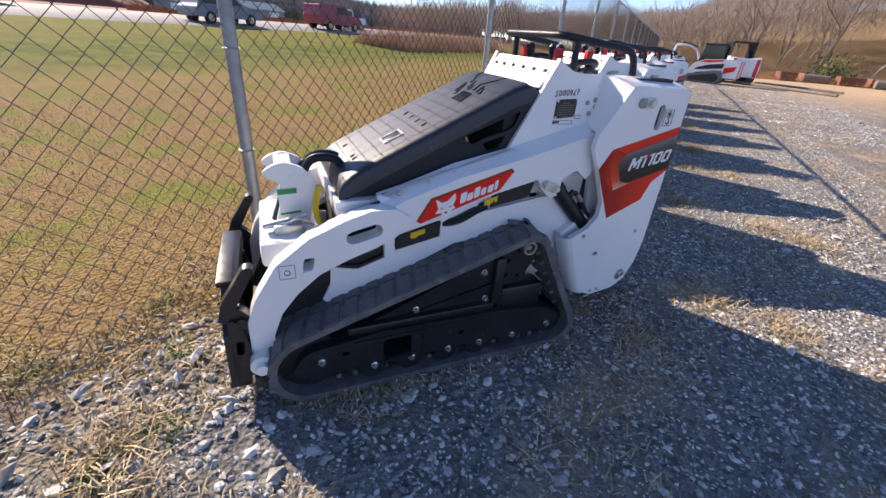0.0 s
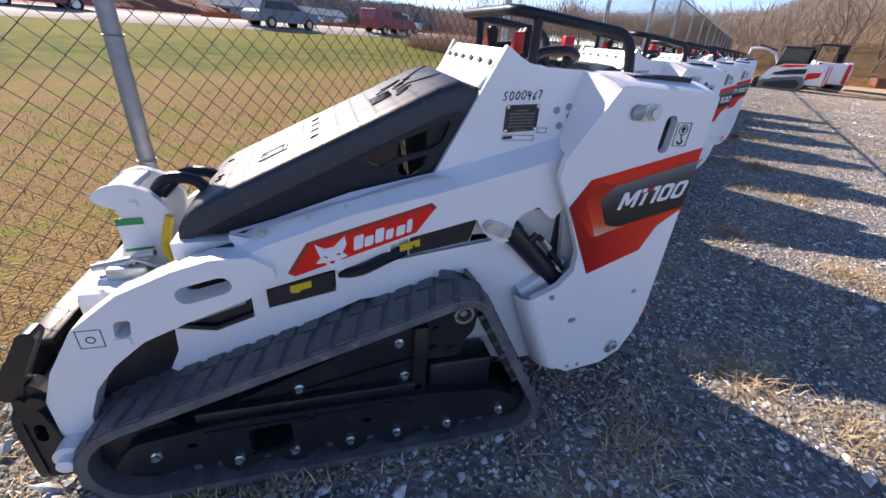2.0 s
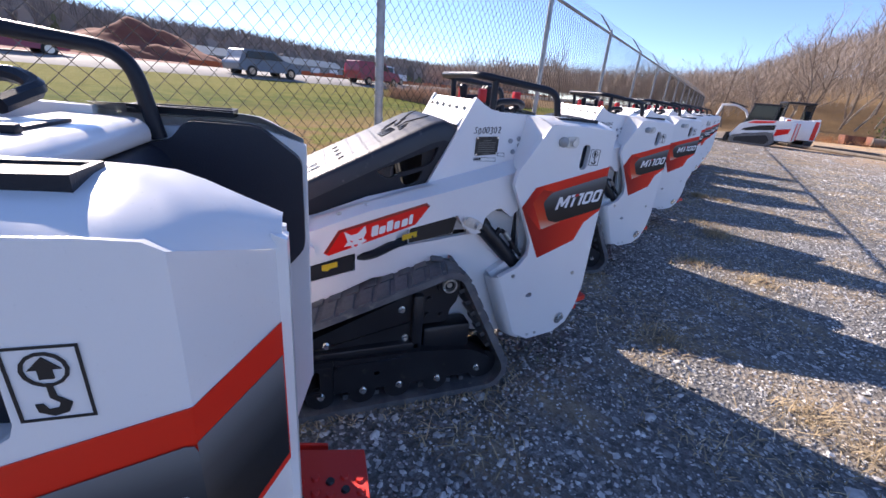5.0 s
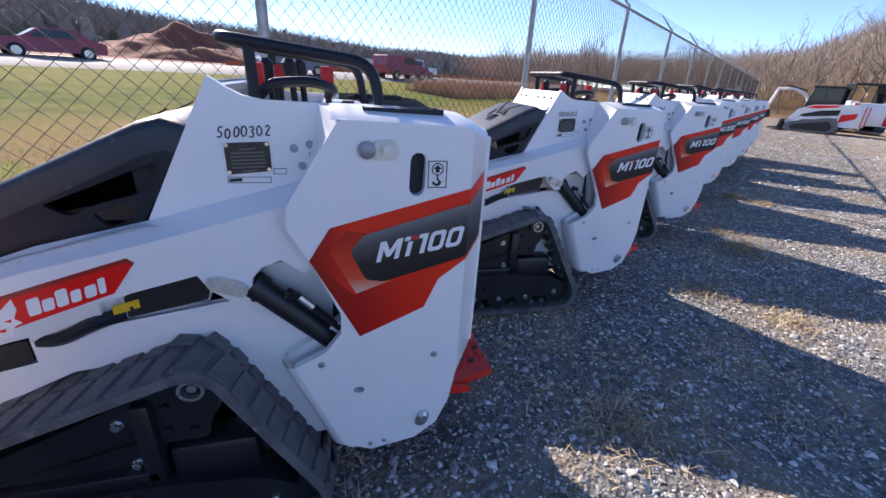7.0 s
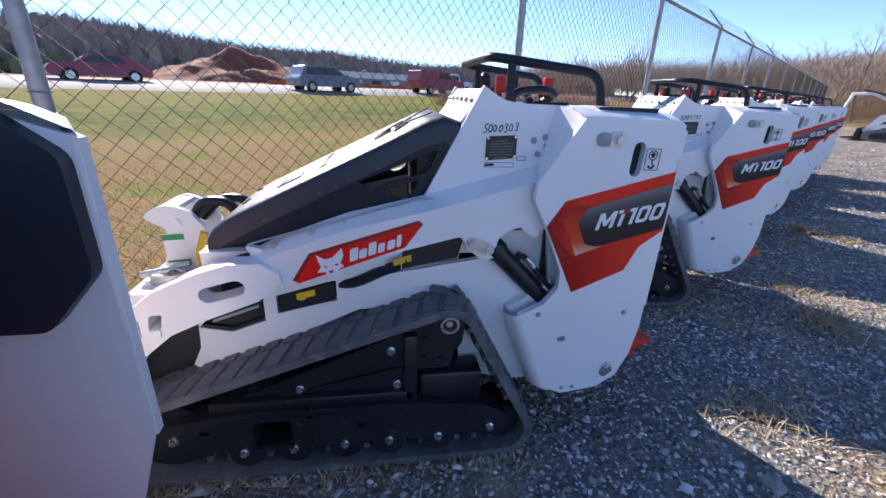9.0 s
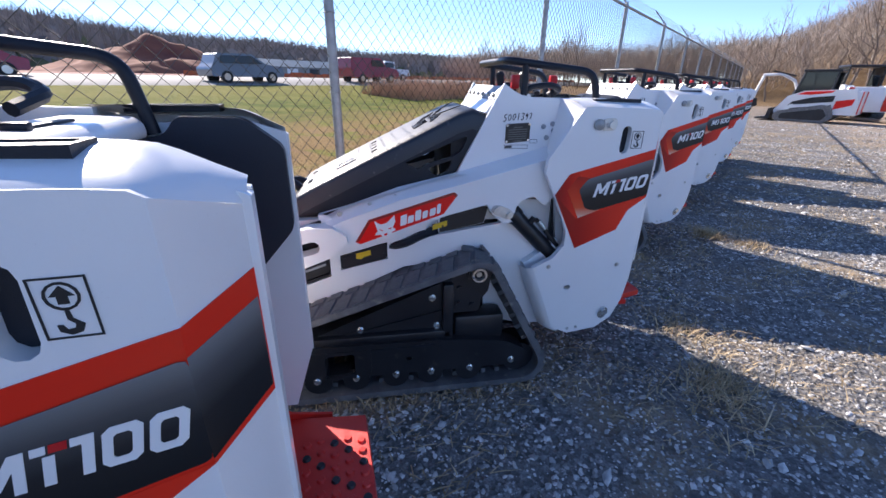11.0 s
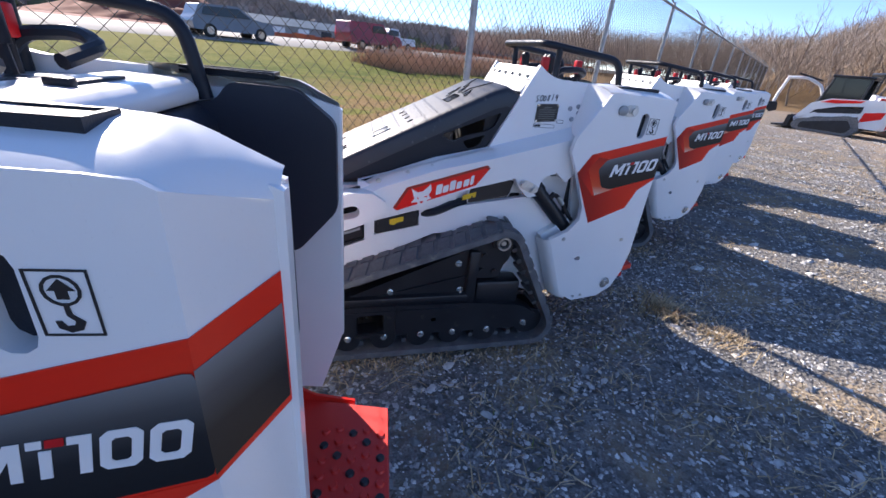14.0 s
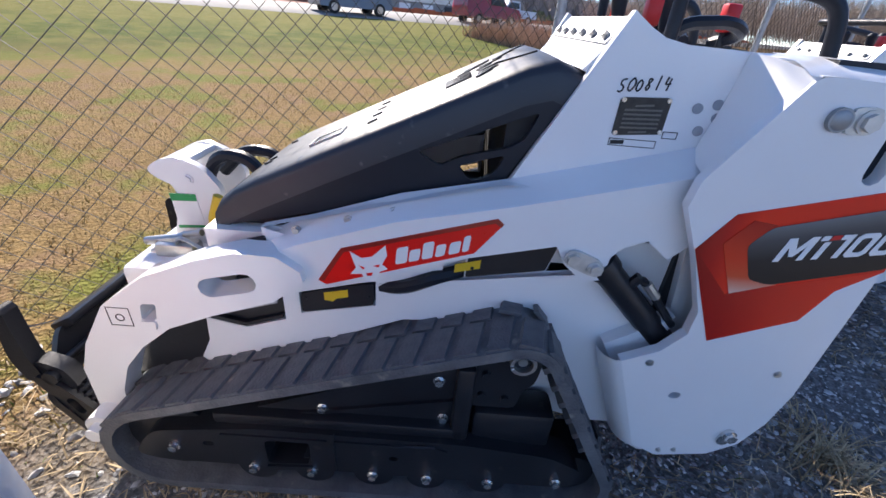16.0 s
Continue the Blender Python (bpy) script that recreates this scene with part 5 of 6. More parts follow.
heap("track_side_grass", blades(rx, ry, rng.uniform(0.015, 0.06, len(rx)), 0.015, -0.02, 0.8), BLADE_T, STRAW, "dry grass along the tracks", "grass")
n = 2600
gx1, gy1 = rng.uniform(-0.6, 1.2, n), rng.uniform(1.6, 8.4, n)
patch = np.array([noise.noise(Vector((p * 1.1 + 3, q * 1.1, 2))) for p, q in zip(gx1, gy1)])
keep = patch > 0.2
# rubble and clumps by the fence where the row begins
kx, ky = rng.normal(-0.62, 0.28, 420), rng.normal(-1.15, 0.35, 420)
rub = stones(420, 0, 1, 0, 1, 0.014)
rub[..., 0] += kx[:, None] - rub[..., 0].mean(1, keepdims=True)
rub[..., 1] += ky[:, None] - rub[..., 1].mean(1, keepdims=True)
rub[..., 2] += yard_z(kx, ky)[:, None] - rub[..., 2].min(1, keepdims=True) + 0.001
heap("rubble", rub, STONE_F, STONE, "loose grey rubble beside the fence", "stones")
n = 7000
hx, hy = rng.uniform(-1.6, 0.2, n), rng.uniform(-2.6, -0.3, n)
patch = np.array([noise.noise(Vector((p * 2.4, q * 2.4, 21))) for p, q in zip(hx, hy)])
hx, hy = hx[patch > 0.0], hy[patch > 0.0]
heap("fence_foot_grass", blades(hx, hy, rng.uniform(0.012, 0.05, len(hx)), 0.02, yard_z(hx, hy), 2.0), BLADE_T, STRAW, "matted dry grass by the fence foot", "grass")
cxs, cys = [], []
for px, py in [(-0.52, -1.42), (-0.5, -1.2), (-0.85, -0.95), (-1.25, -0.75), (-0.1, -0.75), (-0.95, -1.6), (-1.2, -1.3)]:
    cxs += [px] * 130
    cys += [py] * 130
cxs, cys = np.array(cxs), np.array(cys)
heap("green_clumps", blades(cxs, cys, rng.uniform(0.015, 0.05, len(cxs)), 0.05, yard_z(cxs, cys), 1.0), BLADE_T, GREENB, "small green grass clumps in the rubble", "grass")
heap("green_sprouts", blades(gx1[keep], gy1[keep], rng.uniform(0.01, 0.035, keep.sum()), 0.02, -0.02, 0.8), BLADE_T, GREENB, "thin green grass between the stones", "grass")

# ---- fence ----
FX, F0, STEP, FH, POSTS = -0.966, -0.32 - 3.02 * 2, 3.02, 2.44, 17
fence = thing("chain_link_fence", "tall galvanised chain-link fence with barbed wire on top", "fence")
fence.location = (FX, 0, 0)
fence.rotation_euler.z = radians(-0.25)
post_me = None
for i in range(POSTS):
    y = F0 + i * STEP
    if post_me is None:
        bm = bmesh.new()
        cyl(bm, (0, 0, -0.05), (0, 0, FH + 0.02), 0.03, 16, k=1)
        cyl(bm, (0, 0, FH - 0.01), (0, 0, FH + 0.06), 0.036, 16, k=1, r2=0.02)
        for z in (0.3, 0.75, 1.2, 1.65, 2.1):
            tube(bm, [(0.036 * math.cos(a), 0.036 * math.sin(a), z) for a in [k * 0.7 for k in range(10)]], 0.003, 4, k=1)
        p = part("post", bm, GALV, fence)
        post_me = p.data
        bm = bmesh.new()
        tube(bm, [(0, 0, FH + 0.03), (-0.10, 0, FH + 0.15), (-0.24, 0, FH + 0.31)], 0.016, 6, k=1, taper=0.7)
        arm = part("wire_arm", bm, GALV, fence)
        arm_me = arm.data
        arm.location.y = p.location.y = y
    else:
        for nm, dat in (("post", post_me), ("wire_arm", arm_me)):
            p = new(nm, dat)
            p.parent, p.location = fence, (0, y, 0)
ya, yb = F0, F0 + (POSTS - 1) * STEP
bm = bmesh.new()
cyl(bm, (0, ya, FH), (0, yb, FH), 0.021, 10, k=1)
part("top_rail", bm, GALV, fence)
bm = bmesh.new()
cyl(bm, (0.004, ya, 0.05), (0.004, yb, 0.05), 0.003, 5, k=1)
part("tension_wire", bm, GALV, fence)
for q, z in ((-0.08, 0.13), (-0.16, 0.22), (-0.24, 0.31)):
    bm = bmesh.new()
    tube(bm, [(q, ya + (yb - ya) * i / 64, FH + z - 0.02 * math.sin(math.pi * ((i * 16 / 64) % 1))) for i in range(65)], 0.0025, 4, k=1)
    for i in range(380):
        yy = ya + (yb - ya) * (i + 0.5) / 380
        tube(bm, [(q - 0.02, yy, FH + z - 0.025), (q + 0.02, yy + 0.01, FH + z + 0.005)], 0.002, 3, k=1)
    part("barbed_wire", bm, GALV, fence)
# zigzag wires, each turned round its neighbours
CELL_W, CELL_H, WR = 0.046, 0.092, 0.0024
rows_n = int(2 * (FH - 0.04) / CELL_H)
count = int((yb - ya) / CELL_W * 1)
k = np.arange(rows_n + 1)
base_y = np.where(k % 2 == 0, 0.0, CELL_W)
base_x = np.where(k % 2 == 0, 0.003, -0.003)
zz = 0.03 + k * CELL_H / 2
verts, faces = [], []
for w in range(count):
    y0 = ya + w * CELL_W + 0.0
    o = len(verts)
    for j in range(rows_n + 1):
        yy = y0 + (base_y[j] if w % 2 == 0 else CELL_W - base_y[j])
        for a in (0, 2.094, 4.189):
            verts.append((base_x[j] * (1 if w % 2 else -1) + WR * math.cos(a), yy + WR * math.sin(a), zz[j]))
    for j in range(rows_n):
        for a in range(3):
            b_ = (a + 1) % 3
            faces.append((o + 3 * j + a, o + 3 * j + b_, o + 3 * j + 3 + b_, o + 3 * j + 3 + a))
q = bpy.data.meshes.new("chain_link")
q.from_pydata(verts, [], faces)
q.materials.append(WIRE)
ob = new("chain_link", q)
ob.parent = fence
tagged(ob, "woven wire mesh", kind="stuff")

# ---- road and far ground beyond the fence ----
ROADM = mat("pale_road", (0.30, 0.285, 0.26), (0.25, 0.24, 0.22), rough=0.85, scale=0.8, bump=0.2, bscale=60)
bm = bmesh.new()
prev = None
for i in range(81):
    y = -120 + i * 4.5
    x0, x1 = -24.0, -31.0
    row = [bm.verts.new((x, y, float(ground_z(np.array(x), np.array(y))) + h)) for x, h in ((x0 + 0.3, -0.1), (x0, 0.06), (-27.5, 0.12), (x1, 0.06), (x1 - 0.3, -0.1))]
    if prev:
        for j in range(4):
            bm.faces.new((prev[j], prev[j + 1], row[j + 1], row[j]))
    prev = row
solid("road", bm, ROADM, "pale concrete two-lane road", "road", kind="structure")


# ---- bare trees ----
BARK = mat("grey_bark", (0.24, 0.19, 0.15), (0.16, 0.125, 0.10), rough=0.9, scale=6, bump=0.3, bscale=40, random_value=0.25)
PALE = mat("pale_bark", (0.52, 0.46, 0.38), (0.36, 0.3, 0.24), rough=0.9, scale=5, bump=0.2, bscale=40)
TWIG = mat("twig_bark", (0.42, 0.335, 0.265), (0.29, 0.235, 0.19), rough=0.95, scale=2, random_value=0.3, island=True)
LEAF = mat("evergreen_leaf", (0.07, 0.10, 0.03), (0.12, 0.14, 0.04), rough=0.7, scale=1.5, random_value=0.35, island=True)
RUST = mat("dry_leaf", (0.42, 0.20, 0.08), (0.30, 0.15, 0.07), rough=0.85, scale=2, random_value=0.3, island=True)


def grow(seed, height, spread, levels=4):
    """A leafless tree: tapered trunk, limbs and branchlets as (path, radius, level)."""
    r = random.Random(seed)
    out = []

    def branch(p, d, length, rad, level):
        pts = [p.copy()]
        steps = 5 if level == 0 else 4
        for _ in range(steps):
            d = (d + Vector((r.gauss(0, 0.22), r.gauss(0, 0.22), 0.04 if level else 0.02))).normalized()
            p = p + d * length / steps
            pts.append(p.copy())
        out.append((pts, rad, level))
        if level >= levels:
            return
        n = {0: 9, 1: 5, 2: 4}.get(level, 3)
        for i in range(n):
            f = (0.3 + 0.7 * (i + r.random() * 0.7) / n) if level == 0 else (0.25 + 0.75 * (i + r.random()) / n)
            k = min(int(f * steps), steps - 1)
            q = pts[k].lerp(pts[k + 1], f * steps - k)
            a = r.uniform(0, 6.283)
            side = Vector((math.cos(a), math.sin(a), 0))
            nd = (d * 0.7 + side * spread * (1.1 if level == 0 else 1.15) + Vector((0, 0, 0.1))).normalized()
            branch(q, nd, length * r.uniform(0.36, 0.55) * (1.15 - 0.5 * f if level == 0 else 0.95), rad * (0.5 - 0.15 * f), level + 1)

    branch(Vector((0, 0, -0.3)), Vector((r.gauss(0, 0.06), r.gauss(0, 0.06), 1)).normalized(), height, height * 0.013, 0)
    return out


def bare_tree(seed, height, spread, bark, label):
    t = thing("bare_tree", label, "tree", "leafless trees at the yard's end")
    limbs = grow(seed, height, spread)
    for nm, lo, hi, sides in (("trunk", 0, 0, 7), ("limb", 1, 1, 5), ("branchwork", 2, 9, 3)):
        bm = bmesh.new()
        for pts, rad, level in limbs:
            if lo <= level <= hi:
                tube(bm, pts, max(rad, 0.009), sides, k=1, taper=0.35)
        ob = part(nm, bm, bark if level < 2 or nm != "branchwork" else TWIG, t)
        if nm != "trunk":
            tagged(ob, kind="stuff")
    return t


kinds = [bare_tree(11, 11.5, 0.75, BARK, "leafless grey-barked tree with a wide crown"), bare_tree(23, 13.0, 0.55, BARK, "tall slim leafless grey tree"), bare_tree(37, 9.5, 0.95, PALE, "leafless pale-barked tree with crooked limbs"), bare_tree(41, 12.0, 0.65, PALE, "tall leafless pale-trunked tree"), bare_tree(59, 8.0, 0.8, BARK, "small leafless grey tree")]
spots = []
for i in range(150):
    x = rng.uniform(-45, 55)
    y = 46 + 26 * rng.random() ** 1.1 + max(0, -x - 2) * 0.6
    spots.append((x, y))
spots[:6] = [(6.0, 44.0), (11.5, 46.0), (15.5, 47.0), (20.0, 44.0), (3.0, 46.0), (27.0, 43.5)]


def wood_h(x):
    """Height of the wood's canopy along the yard's end."""
    return 5.6 + 5.6 * np.clip((x - 1) / 16, 0, 1)


for i, (x, y) in enumerate(spots):
    k = (2, 3, 2, 3, 0, 1)[i] if i < 6 else int(rng.choice([0, 1, 4, 0, 1, 3, 2]))
    z = float(ground_z(np.array(x), np.array(y)))
    m = pose(x, y, z, 0, 0, float(rng.uniform(0, 360))) @ Matrix.Scale(float(wood_h(x) / 13.0 * rng.uniform(0.8, 1.15)), 4)
    if i < 5:
        kinds[i].matrix_world = pose(*spots[i], z, 0, 0, 40 * i) @ Matrix.Scale(float(wood_h(x) / 13.0), 4)
    if i >= 5:
        src = kinds[k]
        c = copy_thing(src, m)
        c.matrix_world = m


def slivers(cx, cy, base, length, width, lean):
    """Thin tapering upright twigs, three-sided."""
    n = len(cx)
    a = rng.uniform(0, 6.283, n)
    l = rng.normal(0, lean, (n, 2)) * length[:, None]
    out = np.zeros((n, 4, 3))
    for j in range(3):
        out[:, j, 0] = cx + width * np.cos(a + j * 2.094)
        out[:, j, 1] = cy + width * np.sin(a + j * 2.094)
        out[:, j, 2] = base
    out[:, 3, 0], out[:, 3, 1], out[:, 3, 2] = cx + l[:, 0], cy + l[:, 1], base + length
    return out


SLIVER_F = [(0, 1, 3), (1, 2, 3), (2, 0, 3)]
n = 120000
wx, wy = rng.uniform(-60, 75, n), 47 + 34 * rng.random(n) ** 0.8
wy = wy + np.clip(-wx - 2, 0, 99) * 0.6
top_h = wood_h(wx) * rng.uniform(0.35, 1.0, n) ** 0.7
length = np.minimum(rng.uniform(0.5, 2.2, n), top_h)
heap("brushwood", slivers(wx, wy, ground_z(wx, wy) + top_h - length, length, rng.uniform(0.01, 0.028, n), 0.6), SLIVER_F, TWIG, "dense leafless brown undergrowth", "woods")


# far tree line beyond the road, on a low ridge
def crowns(cx, cy, base, w, h):
    n = len(cx)
    ico = np.array([(0, 0, 0), (0.8, 0.1, 0.3), (0.2, 0.85, 0.35), (-0.7, 0.5, 0.28), (-0.6, -0.6, 0.36), (0.35, -0.8, 0.3), (0.62, 0.35, 0.82), (-0.5, 0.55, 0.8), (-0.4, -0.6, 0.86), (0.1, 0.0, 1.0)])
    v = ico[None] * (1 + rng.normal(0, 0.18, (n, 10, 3)))
    v[..., 0] = v[..., 0] * w[:, None] + cx[:, None]
    v[..., 1] = v[..., 1] * w[:, None] + cy[:, None]
    v[..., 2] = v[..., 2] * h[:, None] + base[:, None]
    return v


CROWN_F = [(0, 2, 1), (0, 3, 2), (0, 4, 3), (0, 5, 4), (0, 1, 5), (1, 2, 6), (2, 7, 6), (2, 3, 7), (3, 4, 8), (3, 8, 7), (4, 5, 8), (5, 1, 6), (5, 6, 8), (6, 7, 9), (7, 8, 9), (8, 6, 9)]
FAR = mat("far_winter_wood", (0.26, 0.215, 0.19), (0.19, 0.165, 0.15), rough=0.95, scale=0.05, random_value=0.35, island=True)
FARG = mat("far_evergreen", (0.10, 0.12, 0.055), (0.14, 0.14, 0.07), rough=0.95, scale=0.05, random_value=0.35, island=True)


def ridge_z(x, y):
    d = np.clip((-x - 130) / 120, 0, 1)
    return 1.4 + d * (12 + 3 * np.sin(y * 0.017 + 1.0) + 2 * np.sin(y * 0.05))


n = 15000
fx, fy = -135 - 125 * rng.random(n), rng.uniform(-160, 330, n)
hh = rng.uniform(4, 8, n)
heap("far_woods", crowns(fx, fy, ridge_z(fx, fy) - 1, rng.uniform(1.2, 2.6, n), hh), CROWN_F, FAR, "leafless woodland on a low ridge far away", "woods")
n = 30000
fx, fy = -140 - 125 * rng.random(n), rng.uniform(-160, 330, n)
heap("far_twigs", slivers(fx, fy, ridge_z(fx, fy) + 1.0, rng.uniform(6, 11, n), rng.uniform(0.08, 0.2, n), 0.12), SLIVER_F, FAR, "leafless tree tops on the ridge", "woods")
n = 500
ex = -128 - 30 * rng.random(n)
ey = rng.choice([-20.0, 25.0, 60.0, 110.0, 150.0], n) + rng.normal(0, 14, n)
heap("far_evergreens", crowns(ex, ey, ridge_z(ex, ey) - 0.5, rng.uniform(1.4, 2.8, n), rng.uniform(2.5, 5.0, n)), CROWN_F, FARG, "dark evergreen trees below the ridge", "woods")
bm = bmesh.new()
prev = None
for i in range(50):
    y = -220 + i * 12
    row = [bm.verts.new((x, y, float(ridge_z(np.array(x), np.array(float(y)))) + (0.05 if x < -131 else -0.5))) for x in (-130, -170, -210, -260, -420)]
    if prev:
        for j in range(4):
            bm.faces.new((prev[j], prev[j + 1], row[j + 1], row[j]))
    prev = row
solid("backdrop_ridge", bm, FAR, "low wooded ridge", "hill", kind="structure")

# ---- red earth heap and verge ----
CLAY = mat("red_clay", (0.17, 0.05, 0.034), (0.28, 0.105, 0.06), rough=0.95, scale=0.25, bump=0.6, bscale=3)
bm = bmesh.new()
bmesh.ops.create_grid(bm, x_segments=44, y_segments=44, size=1)
for v in bm.verts:
    r = math.hypot(v.co.x, v.co.y)
    h = max(0.0, 1 - r) ** 0.85 * 7.5 * (1 + 0.35 * noise.noise(v.co * 3.0)) + (noise.noise(v.co * 8) * 0.5 if r < 1 else 0)
    if v.co.y < 0:
        h *= 1 - 0.35 * min(1, -v.co.y * 1.4)
    v.co = Vector((v.co.x * 12, v.co.y * 18, h - 0.3))
hp = solid("spoil_mound", bm, CLAY, "heap of bare red clay on a building site", "earth heap")
hp.location = (-105, 42, 1.4)
hp.scale = (1.2, 1.2, 1.02)
bm = bmesh.new()
for i in range(60):
    y0, y1 = -60 + i * 3.2, -60 + i * 3.2 + 3.2
    a, b = -44 + noise.noise(Vector((y0 * 0.1, 0, 0))) * 1.5, -44 + noise.noise(Vector((y1 * 0.1, 0, 0))) * 1.5
    vs = [bm.verts.new(p) for p in ((a, y0, 1.32), (b, y1, 1.32), (b - 34, y1, 1.55), (a - 34, y0, 1.55))]
    bm.faces.new(vs)
bmesh.ops.remove_doubles(bm, verts=bm.verts, dist=0.001)
solid("bare_earth", bm, CLAY, "strip of bare red earth", "ground", kind="structure")
SHED = mat("shed_wall", (0.30, 0.31, 0.31), (0.25, 0.26, 0.26), rough=0.7, scale=0.4)
SHED_ROOF = mat("shed_roof", (0.26, 0.30, 0.31), (0.20, 0.24, 0.25), rough=0.5, metal=0.2, scale=0.3)
shed = thing("metal_shed", "long low grey metal shed beyond the road", "building")
bm = bmesh.new()
box(bm, -134, -125, 66, 120, 1.0, 4.6, k=1)
part("wall", bm, SHED, shed)
bm = bmesh.new()
vs = [bm.verts.new(p) for y in (65.5, 120.5) for p in ((-124.6, y, 4.5), (-129.5, y, 6.7), (-134.4, y, 4.5), (-134.4, y, 4.35), (-129.5, y, 6.5), (-124.6, y, 4.35))]
for i in range(6):
    j = (i + 1) % 6
    bm.faces.new((vs[i], vs[j], vs[6 + j], vs[6 + i]))
bm.faces.new(vs[:6])
bm.faces.new(vs[6:])
bmesh.ops.recalc_face_normals(bm, faces=bm.faces)
part("roof", bm, SHED_ROOF, shed)
for i in range(6):
    bm = bmesh.new()
    box(bm, -124.98, -124.9, 71 + i * 8.5, 75 + i * 8.5, 1.2, 4.0, k=1, bevel=0.03)
    part("roller_door", bm, BLACK if i % 3 == 0 else LETTER, shed)
SILT = mat("orange_silt_fence", (0.55, 0.14, 0.05), (0.45, 0.11, 0.05), rough=0.8, scale=0.6)
bm = bmesh.new()
for i in range(70):
    y0 = 22 + i * 1.4
    z = 1.32
    box(bm, -42.03, -41.97, y0, y0 + 1.38, z, z + 0.42 + 0.08 * math.sin(i * 1.7), k=1)
solid("silt_fence", bm, SILT, "low orange silt fence", "fence", kind="stuff")

REED = mat("dry_reed", (0.52, 0.33, 0.21), (0.38, 0.22, 0.13), rough=0.85, scale=2, random_value=0.3, island=True)
# brush of dry reeds and the timber barrier behind it
n = 9000
qx = -12.8 - 3.2 * rng.random(n) + rng.normal(0, 0.3, n)
qy = 20.0 + 16 * rng.random(n) ** 1.2
hh = rng.uniform(0.3, 1.15, n) * (1 + 0.3 * np.sin(qy * 1.7))
heap("dry_brush", slivers(qx, qy, ground_z(qx, qy) - 0.05, hh, np.full(n, 0.014), 0.3), SLIVER_F, REED, "pinkish tan dry reeds and brush", "brush")
WOODM = mat("weathered_timber", (0.16, 0.13, 0.10), (0.24, 0.2, 0.16), rough=0.9, scale=3, bump=0.4, bscale=30)
bar = thing("timber_barrier", "low weathered timber barrier on short posts", "barrier")
for i in range(5):
    bm = bmesh.new()
    box(bm, -16.3, -16.1, 20.9 + i * 2.6, 21.1 + i * 2.6, 0.2, 1.05, k=1, bevel=0.02)
    part("post", bm, WOODM, bar)
for z in (0.66, 0.85):
    bm = bmesh.new()
    box(bm, -16.1, -16.02, 20.7, 32.0, z, z + 0.14, k=1, bevel=0.02)
    part("rail", bm, WOODM, bar)

# ---- vehicles on the road ----
TYRE = mat("tyre_rubber", (0.02, 0.02, 0.02), (0.03, 0.03, 0.03), rough=0.85, scale=10)


def vehicle(name, label, category, paint, prof, glass, length, width, x, y, z, heading):
    t = thing(name, label, category)
    bm = bmesh.new()
    plate(bm, rounded(prof, 0.12, 3), -width / 2, width / 2, k=1)
    for v in bm.verts:
        if v.co.z > 0.95:
            v.co.y *= 0.84
    part("body", bm, paint, t)
    for sd in (-1, 1):
        bm = bmesh.new()
        yy = sd * width / 2
        plate(bm, rounded(glass, 0.06, 2), yy * 0.86, yy * 0.94, k=1)
        for v in bm.verts:
            if v.co.z > 1.3:
                v.co.y *= 0.95
        part("side_window", bm, GLASS, t)
        for wx in (-length * 0.31, length * 0.31):
            bm = bmesh.new()
            cyl(bm, (wx, yy - sd * 0.2, 0.34), (wx, yy + sd * 0.02, 0.34), 0.34, 20, k=1)
            w = part("wheel", bm, TYRE, t)
            bm = bmesh.new()
            cyl(bm, (wx, yy + sd * 0.0, 0.34), (wx, yy + sd * 0.03, 0.34), 0.2, 14, k=1)
            part("rim", bm, STEEL, w)
    t.matrix_world = pose(x, y, z, 0, 0, heading)
    return t


CARGREY = mat("grey_car_paint", (0.16, 0.18, 0.21), (0.14, 0.16, 0.19), rough=0.3, scale=2, coat=0.5)
CARRED = mat("dark_red_car_paint", (0.30, 0.01, 0.025), (0.25, 0.01, 0.02), rough=0.3, scale=2, coat=0.5)
CARWHITE = mat("white_car_paint", (0.7, 0.71, 0.72), (0.62, 0.63, 0.65), rough=0.3, scale=2, coat=0.5)
vehicle("suv", "grey five-door estate car on the road", "car", CARGREY, [(-2.3, 0.35), (-2.35, 0.8), (-2.1, 1.05), (-1.85, 1.6), (0.3, 1.66), (1.15, 1.12), (2.2, 0.95), (2.35, 0.6), (2.3, 0.35)], [(-1.75, 1.08), (-1.6, 1.5), (0.25, 1.55), (0.95, 1.1)], 4.7, 1.85, -25.6, 18.6, 0.93, 90)
vehicle("red_van", "dark red pickup with a covered bed on the road", "van", CARRED, [(-2.6, 0.45), (-2.65, 1.0), (-2.6, 1.85), (0.6, 1.9), (1.2, 1.25), (2.5, 1.12), (2.6, 0.7), (2.55, 0.45)], [(-0.5, 1.25), (-0.45, 1.72), (0.55, 1.75), (1.0, 1.25)], 5.2, 1.95, -26.0, 29.8, 0.97, 90)
vehicle("pickup", "white pickup truck on the road", "pickup truck", CARWHITE, [(-2.7, 0.5), (-2.75, 1.1), (-0.75, 1.12), (-0.65, 1.75), (0.55, 1.78), (1.1, 1.2), (2.5, 1.1), (2.65, 0.7), (2.6, 0.5)], [(-0.5, 1.2), (-0.45, 1.62), (0.5, 1.66), (0.9, 1.2)], 5.4, 1.95, -29.4, 35.0, 1.1, -90)
